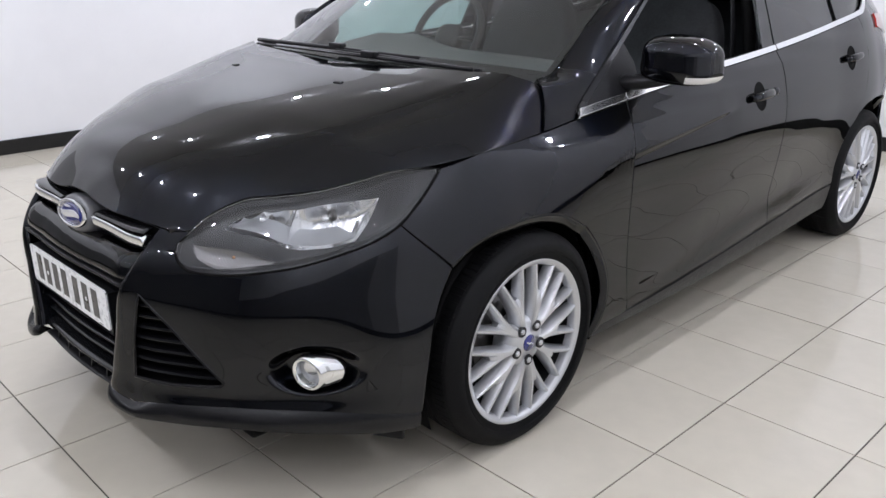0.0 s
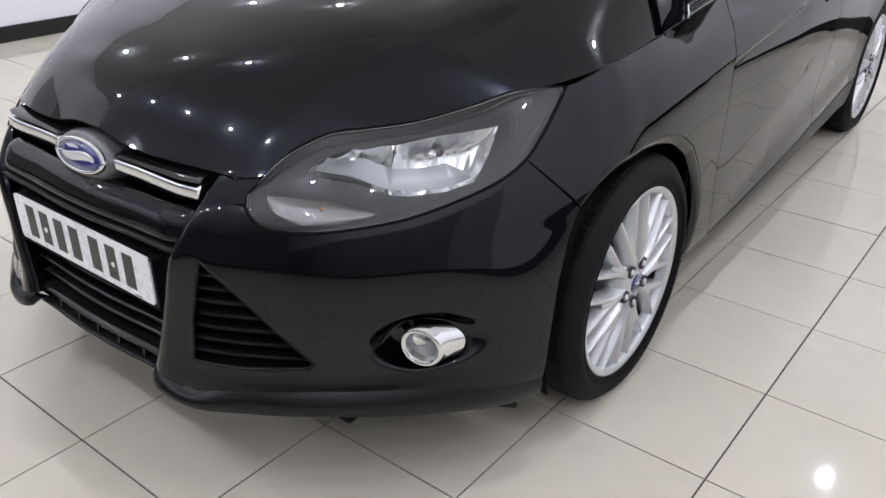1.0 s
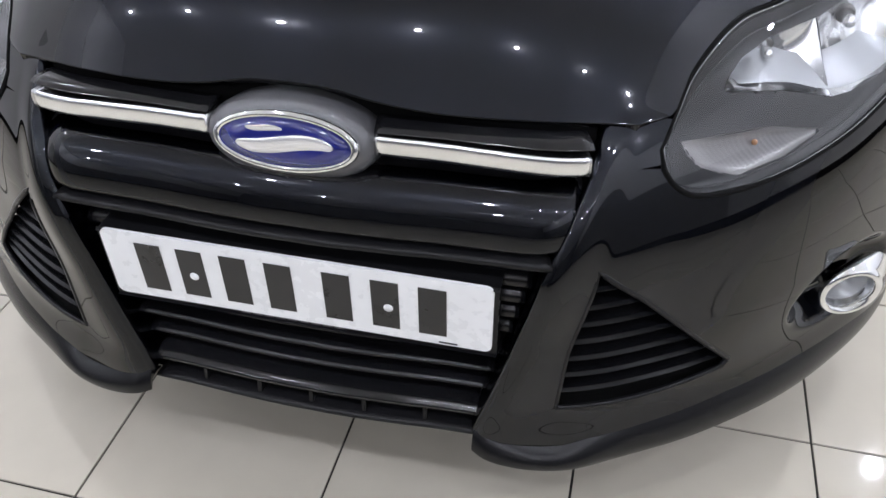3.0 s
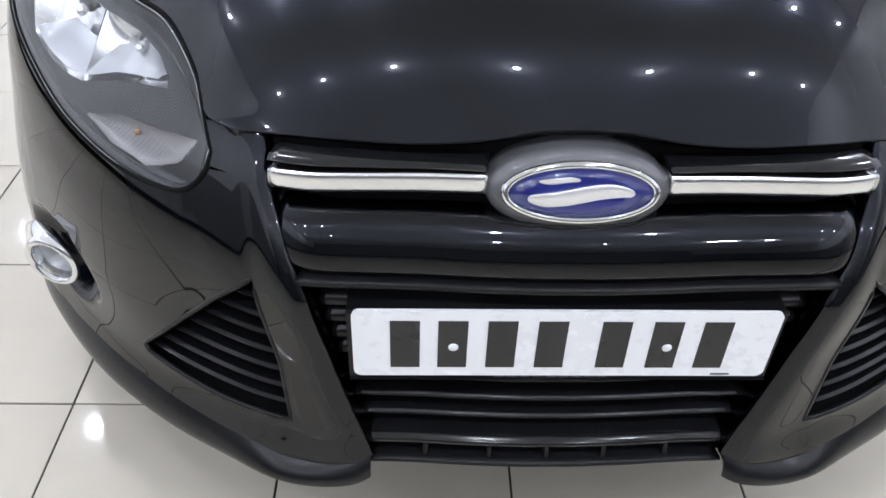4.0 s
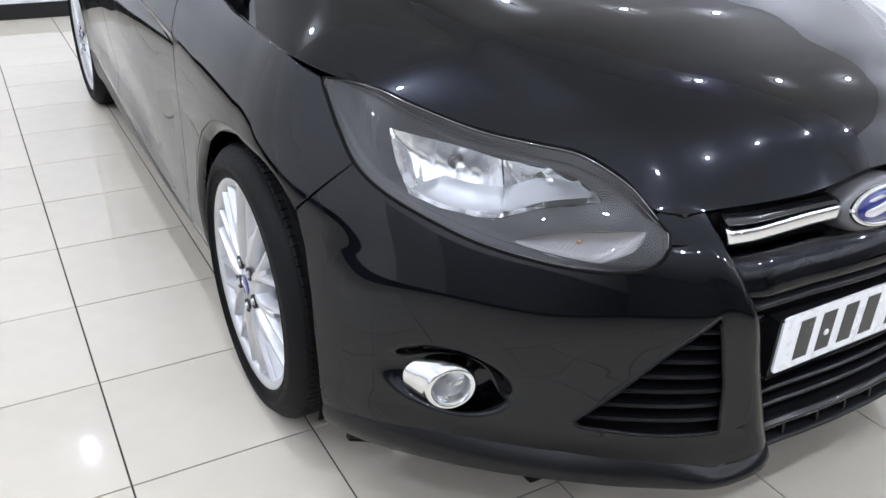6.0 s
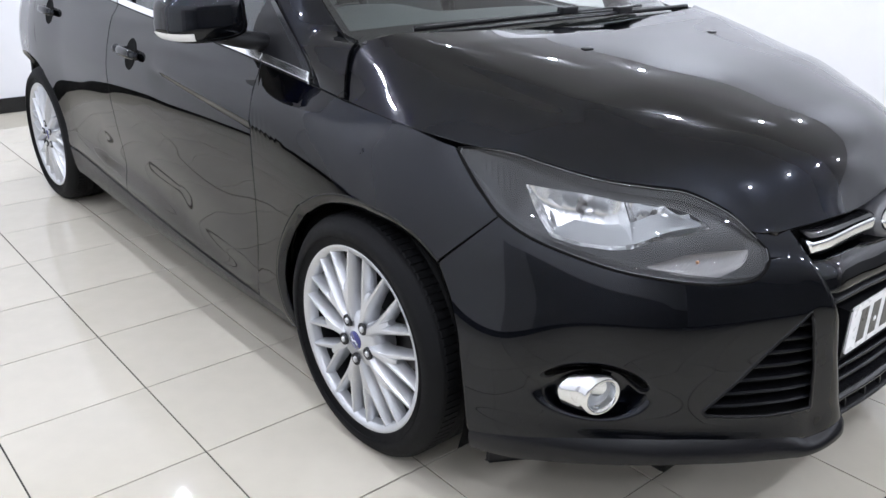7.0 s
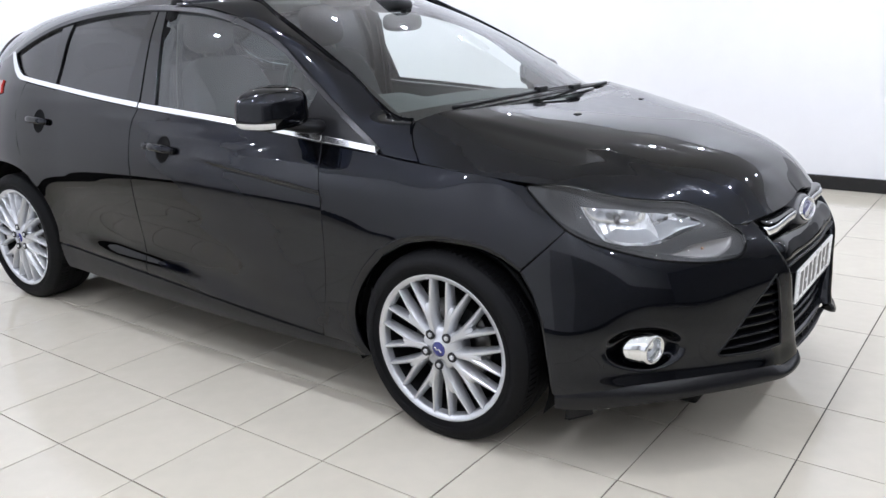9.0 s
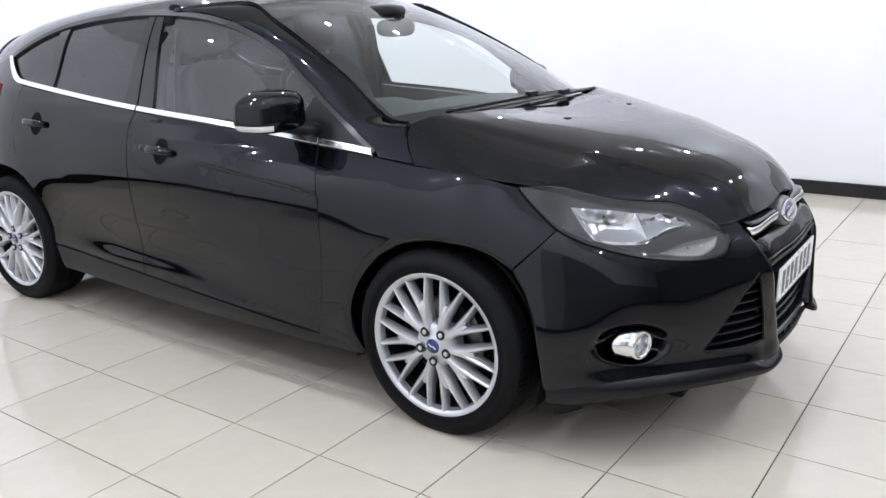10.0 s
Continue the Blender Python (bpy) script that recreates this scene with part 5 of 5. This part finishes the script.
def door_mirror(side):
    ob = new("door_mirror")
    ob.parent = car
    tagged(ob, "black door mirror with a clear indicator strip")

    def shape(q):
        x, y, z = q
        x, y = x * (1 + 0.09 * max(-z, 0)), y * (1 + 0.09 * max(-z, 0))
        return [x + 0.06 * y, y * (1 - 0.10 * x) + 0.26 * max(x, 0) ** 2, z * (1 - (0.26 * max(x, 0) ** 2 + 0.10 * max(-y, 0)) * (z > 0)) - 0.04 * x]

    mid, size = (0.930, 0.640, 1.052), (0.106, 0.084, 0.072)
    v, f = blob(mid, size, 3.5, 56, 32, shape)
    piece("housing", *mirrored(v, f, side), PAINT, ob, "glossy black mirror housing")
    # indicator strip round the lower edge
    v, f = blob(mid, [q * 1.02 for q in size], 3.5, 26, 8, shape, turn=(292, 384), rise=(-44, -20))
    piece("indicator", *mirrored(v, f, side), CLEAR, ob, "clear indicator strip")
    pts = [(0.77, 0.575, 0.972), (0.82, 0.58, 0.980), (0.87, 0.60, 0.990), (0.91, 0.625, 1.000)]
    v, f = tube(curve(pts, 12), np.linspace(0.038, 0.030, 12), 12, 0.7)
    piece("stalk", *mirrored(v, f, side), MATT_BLACK, ob, "black mirror stalk")
    v, f = blob((0.922, 0.722, 1.054), (0.070, 0.004, 0.045), 3.5, 30, 8)
    piece("mirror_glass", *mirrored(v, f, side), CHROME, ob, "mirror glass")
    return ob


both(door_mirror)


def door_handle(sc, zc, side, door):
    """A bow handle over a round cup's shade, on the skin round (sc, zc)."""
    p0 = body(np.array([sc]), np.array([zc]))[0]
    n = normals_of(body(*np.meshgrid([sc - 1, sc, sc + 1], [zc - 0.01, zc, zc + 0.01])))[1, 1]
    # a black disc raised on the skin stands for the hollow's shade
    a = np.linspace(0, 2 * math.pi, 41)[None, :]
    r = np.array([0.02, 0.5, 0.9, 0.97, 1.0, 1.04])[:, None]
    rise = np.array([0.0012, 0.0012, 0.0014, 0.0022, 0.0022, 0.0004])[:, None, None]
    cup = body(sc - 0.6 + 4.3 * r * np.cos(a), zc + 0.003 + 0.050 * r * np.sin(a)) + n * rise
    piece("handle_cup_shade", *mirrored(cup.reshape(-1, 3), [q[::-1] for q in grid_faces(6, 41)], side), DARK, door, "dark cup behind the handle")
    t = np.linspace(-1, 1, 23)
    s = sc + 8.0 * t
    z = zc + 0.004 + 0.0035 * t
    base = body(s, z)
    out = (0.013 + 0.014 * (1 - np.abs(t) ** 3))[:, None] * n
    v, f = tube(base + out, 0.0165 - 0.004 * np.abs(t) ** 4, 12, 1.0)
    c = np.repeat(base + out, 12, 0)
    d = v - c
    v = c + d - n * (d @ n)[:, None] * 0.45
    ob = piece("door_handle", *mirrored(v, f, side), PAINT, door, "glossy black bow handle")
    for k in (-1, 1):
        e = body(np.array([sc + 7.3 * k]), np.array([zc + 0.004 + 0.0032 * k]))[0]
        v, f = blob(e + n * 0.008, (0.012, 0.016, 0.013), 3, 16, 10)
        piece("handle_foot", *mirrored(v, f, side), PAINT, door)
    if sc < 300:
        e = body(np.array([sc + 8.8]), np.array([zc + 0.008]))[0]
        v, f = blob(e + n * 0.018, (0.013, 0.014, 0.014), 3, 16, 10)
        piece("lock_cover", *mirrored(v, f, side), FRAME_GREY, door, "grey lock cover")


for side, (wing, door, rear, quarter) in zip((1, -1), flanks):
    door_handle(232.8, 0.853, side, door)
    door_handle(326.8, 0.915, side, rear)


def wiper(points, name="wiper"):
    ob = new(name)
    ob.parent = car
    tagged(ob, "black windscreen wiper lying at the foot of the screen")
    arm, blade = ([(x, y + 0.012, z + 0.020) for x, y, z in line] for line in points)
    v, f = tube(curve(arm, 16), np.linspace(0.009, 0.005, 16), 8, 0.6)
    piece("arm", v, f, MATT_BLACK, ob)
    v, f = tube(curve(blade, 24), 0.0058 * np.linspace(0.7, 1, 24), 8, 1.3)
    piece("blade", v, f, MATT_BLACK, ob)
    mid = np.array(blade[1])
    part("joint", box((-0.035, -0.012, -0.004), (0.035, 0.012, 0.018), Matrix.Translation(mid)), MATT_BLACK, ob, bevel=0.005)
    return ob


wiper(([(0.57, 0.12, 1.012), (0.30, 0.085, 1.024), (-0.05, 0.075, 1.029)], [(0.32, 0.11, 1.028), (-0.06, 0.085, 1.031), (-0.60, 0.120, 1.020)]))
wiper(([(-0.56, 0.105, 1.008), (-0.25, 0.06, 1.018), (0.12, 0.045, 1.022)], [(-0.16, 0.06, 1.020), (0.15, 0.05, 1.023), (0.56, 0.10, 1.015)]))
v, f = np.array([nose_pt for nose_pt in curve([(0, 0.05, 1.002), (0.35, 0.07, 1.002), (0.60, 0.135, 0.997), (0.715, 0.225, 0.985)], 20)]), None
rows = np.stack([v, v + [0, 0.045, 0.006], v + [0, 0.09, -0.01]], 0)
sheet("cowl", full(rows), MATT_BLACK, car, "black plastic panel under the wipers", hem=0.01)

# ---- cabin ----
cabin = new("cabin_shell")
cabin.parent = car
tagged(cabin, "dark cabin floor and door linings")
part("cabin_floor", box((-0.68, 0.3, 0.25), (0.68, 2.9, 0.30)), TRIM, cabin, bevel=0.02)
for side in (1, -1):
    low, high = [(0.77 * side, 0.35, 0.35), (0.77 * side, 2.5, 0.35)], [(0.755 * side, 0.6, 0.95), (0.73 * side, 2.5, 1.05)]
    g = coons(low, high, [low[0], high[0]], [low[1], high[1]], 12, 8)
    piece("door_lining", g.reshape(-1, 3), grid_faces(8, 12), TRIM, cabin, "dark door lining")
g = np.array([[(0.56 * t, 1.12 + 0.15 * k, float(knots(ROOF_Y, ROOF_MID, [1.12 + 0.15 * k])[0, 0]) - 0.030 - 0.05 * abs(t) ** 3) for t in np.linspace(-1, 1, 12)] for k in range(10)])
piece("headlining", g.reshape(-1, 3), grid_faces(10, 12, True), LINING, cabin, "pale grey headlining")
part("parcel_shelf", box((-0.66, 2.45, 0.98), (0.66, 2.95, 1.0)), TRIM, cabin, bevel=0.005)
part("rear_lining", box((-0.66, 2.92, 0.3), (0.66, 2.95, 1.0)), TRIM, cabin)
rows = []
for y, z in ((0.16, 0.985), (0.30, 1.005), (0.55, 1.015), (0.72, 1.0), (0.80, 0.95), (0.82, 0.80), (0.76, 0.55)):
    t = np.linspace(-1, 1, 24)
    hood = 0.045 * np.exp(-((t * 0.70 + 0.37) / 0.16) ** 2) * (0.5 < y < 0.81)
    rows.append(np.stack([0.70 * t, y + 0.05 * np.abs(t) ** 2, z - 0.03 * np.abs(t) ** 3 + hood], -1))
piece("dashboard", np.array(rows).reshape(-1, 3), grid_faces(7, 24), TRIM, car, "dark plastic dashboard")
sw = new("steering_wheel")
sw.parent = car
tagged(sw, "black steering wheel on the car's right")
SM = pose(-0.37, 0.93, 1.02, 62, 0, 0)
ring = np.array([SM @ Vector((0.185 * math.cos(a), 0.185 * math.sin(a), 0)) for a in np.linspace(0, 2 * math.pi, 49)[:-1]])
v, f = tube(ring, 0.016, 10, closed=True)
piece("wheel_rim", v, f, MATT_BLACK, sw)
v, f = blob((0, 0, -0.02), (0.075, 0.06, 0.028), 3, 24, 12)
piece("wheel_boss", np.array([SM @ Vector(p) for p in v]), f, MATT_BLACK, sw)
for a in (0.0, math.pi, -math.pi / 2):
    pts = [SM @ Vector((r * math.cos(a), r * math.sin(a), -0.012)) for r in (0.05, 0.12, 0.18)]
    v, f = tube(np.array(pts), 0.016, 8, 0.5)
    piece("wheel_spoke", v, f, MATT_BLACK, sw)
v, f = tube(np.array([SM @ Vector((0, 0, z)) for z in (-0.02, -0.12, -0.3)]), 0.035, 10)
piece("column", v, f, TRIM, sw)


def seat(x, y, wide=0.26):
    ob = new("front_seat")
    ob.parent = car
    tagged(ob, "charcoal cloth front seat with a headrest")
    v, f = blob((x, y, 0.52), (wide, 0.27, 0.10), 4)
    piece("cushion", v, f, CLOTH, ob)
    v, f = blob((0, 0, 0), (wide, 0.075, 0.34), 4, shape=lambda q: [q[0] * (1 - 0.18 * max(q[2], 0)), q[1] + 0.25 * abs(q[0]) ** 3 * -1, q[2]])
    m = pose(x, y + 0.36, 0.86, -18, 0, 0)
    piece("backrest", np.array([m @ Vector(p) for p in v]), f, CLOTH, ob)
    v, f = blob((0, 0, 0.47), (0.125, 0.055, 0.105), 3.4)
    piece("headrest", np.array([m @ Vector(p) for p in v]), f, CLOTH, ob)
    for k in (-0.05, 0.05):
        v, f = tube(np.array([m @ Vector((k, 0, z)) for z in (0.30, 0.42)]), 0.006, 8)
        piece("headrest_post", v, f, STEEL, ob)
    return ob


seat(0.37, 1.12), seat(-0.37, 1.12)
bench = new("rear_seat")
bench.parent = car
tagged(bench, "charcoal cloth rear bench seat")
v, f = blob((0, 2.0, 0.52), (0.62, 0.26, 0.10), 5)
piece("cushion", v, f, CLOTH, bench)
m = pose(0, 2.32, 0.82, -20, 0, 0)
v, f = blob((0, 0, 0), (0.62, 0.08, 0.32), 5)
piece("backrest", np.array([m @ Vector(p) for p in v]), f, CLOTH, bench)
for x in (-0.36, 0.36):
    v, f = blob((x, 0, 0.38), (0.12, 0.05, 0.07), 3.4)
    piece("headrest", np.array([m @ Vector(p) for p in v]), f, CLOTH, bench)
rv = new("rear_view_mirror")
rv.parent = car
tagged(rv, "dark rear view mirror on the windscreen")
v, f = blob((0, 0.80, 1.315), (0.125, 0.022, 0.038), 3.2)
piece("mirror_head", v, f, MATT_BLACK, rv)
v, f = tube(np.array([(0, 0.80, 1.33), (0, 0.79, 1.36), (0, 0.80, 1.385)]), 0.014, 8)
piece("mirror_stem", v, f, MATT_BLACK, rv)
v, f = blob((0, 0.86, 1.385), (0.07, 0.09, 0.03), 3)
piece("sensor_pod", v, f, MATT_BLACK, rv)
for side in (1, -1):
    v, f = blob((side * 0.33, 1.17, 1.405), (0.17, 0.09, 0.012), 4)
    piece("sun_visor", v, f, LINING, cabin, "pale folded sun visor")
    pts = [(side * 0.60, 1.50, 1.42), (side * 0.65, 1.50, 1.33), (side * 0.70, 1.52, 1.15), (side * 0.73, 1.53, 0.9)]
    v, f = tube(curve(pts, 14), 0.038, 10, 0.5)
    piece("pillar_lining", v, f, DARK, cabin, "dark pillar lining")
    pts = [(side * 0.635, 1.46, 1.33), (side * 0.675, 1.455, 1.1), (side * 0.70, 1.45, 0.8)]
    v, f = tube(curve(pts, 14), 0.02, 6, 0.15)
    piece("seat_belt", v, f, MATT_BLACK, cabin, "black seat belt")

# flaps in front of the front wheels
for side in (1, -1):
    bm = box((0.765, -0.452, 0.160), (0.835, -0.442, 0.235))
    for vert in bm.verts:
        vert.co.y -= (0.80 - vert.co.x) * 0.6
        vert.co.x *= side
    part("air_flap", bm, MATT_BLACK, car, "small black air flap ahead of the wheel", bevel=0.003)


# ---- the tiled floor ----
TILE_SIZE, TILE_FROM, TILE_TURN = 0.4055, (-0.0045, 0.2165), -0.0108
floor = tagged(part("floor", box((W - 0.1, S - 0.1, -0.12), (E_ + 0.1, N + 0.1, -0.004)), GROUT),
               "polished cream porcelain floor tiles with dark joints", "floor", kind="structure")


def tile_mesh():
    h, b, d = TILE_SIZE / 2 - 0.0021, 0.0006, 0.012
    v = [(x * h, y * h, -d) for x, y in ((-1, -1), (1, -1), (1, 1), (-1, 1))]
    v += [(x * h, y * h, -b) for x, y in ((-1, -1), (1, -1), (1, 1), (-1, 1))]
    v += [(x * (h - b), y * (h - b), 0) for x, y in ((-1, -1), (1, -1), (1, 1), (-1, 1))]
    f = [(8, 9, 10, 11)]
    for k in (0, 4):
        f += [(k + i, k + (i + 1) % 4, k + 4 + (i + 1) % 4, k + 4 + i) for i in range(4)]
    return v, f


tile_v, tile_f = tile_mesh()
tile = mesh_of("tile", tile_v, tile_f, TILE, smooth=False)
ct, st = math.cos(TILE_TURN), math.sin(TILE_TURN)
rest_v, rest_f = [], []
cells = []
for i in range(-12, 12):
    for j in range(-18, 14):
        gx, gy = (i + 0.5) * TILE_SIZE, (j + 0.5) * TILE_SIZE
        x, y = TILE_FROM[0] + gx * ct - gy * st, TILE_FROM[1] + gx * st + gy * ct
        if W - 0.2 < x < E_ + 0.2 and S - 0.2 < y < N + 0.2:
            cells.append((math.hypot(x, y + 0.1), x, y))
for k, (far, x, y) in enumerate(sorted(cells)):
    tip = [random.gauss(0, 0.0006) for _ in range(2)]
    if k < 300:
        ob = new("tile", tile)
        ob.parent = floor
        ob.location, ob.rotation_euler = (x, y, random.gauss(0, 0.0002)), (tip[0], tip[1], TILE_TURN)
    else:
        base = len(rest_v)
        rest_v += [(x + a * ct - b * st, y + a * st + b * ct, c) for a, b, c in tile_v]
        rest_f += [tuple(base + q for q in f) for f in tile_f]
tagged(piece("outer_tiles", rest_v, rest_f, TILE, floor, smooth=False), kind="stuff")
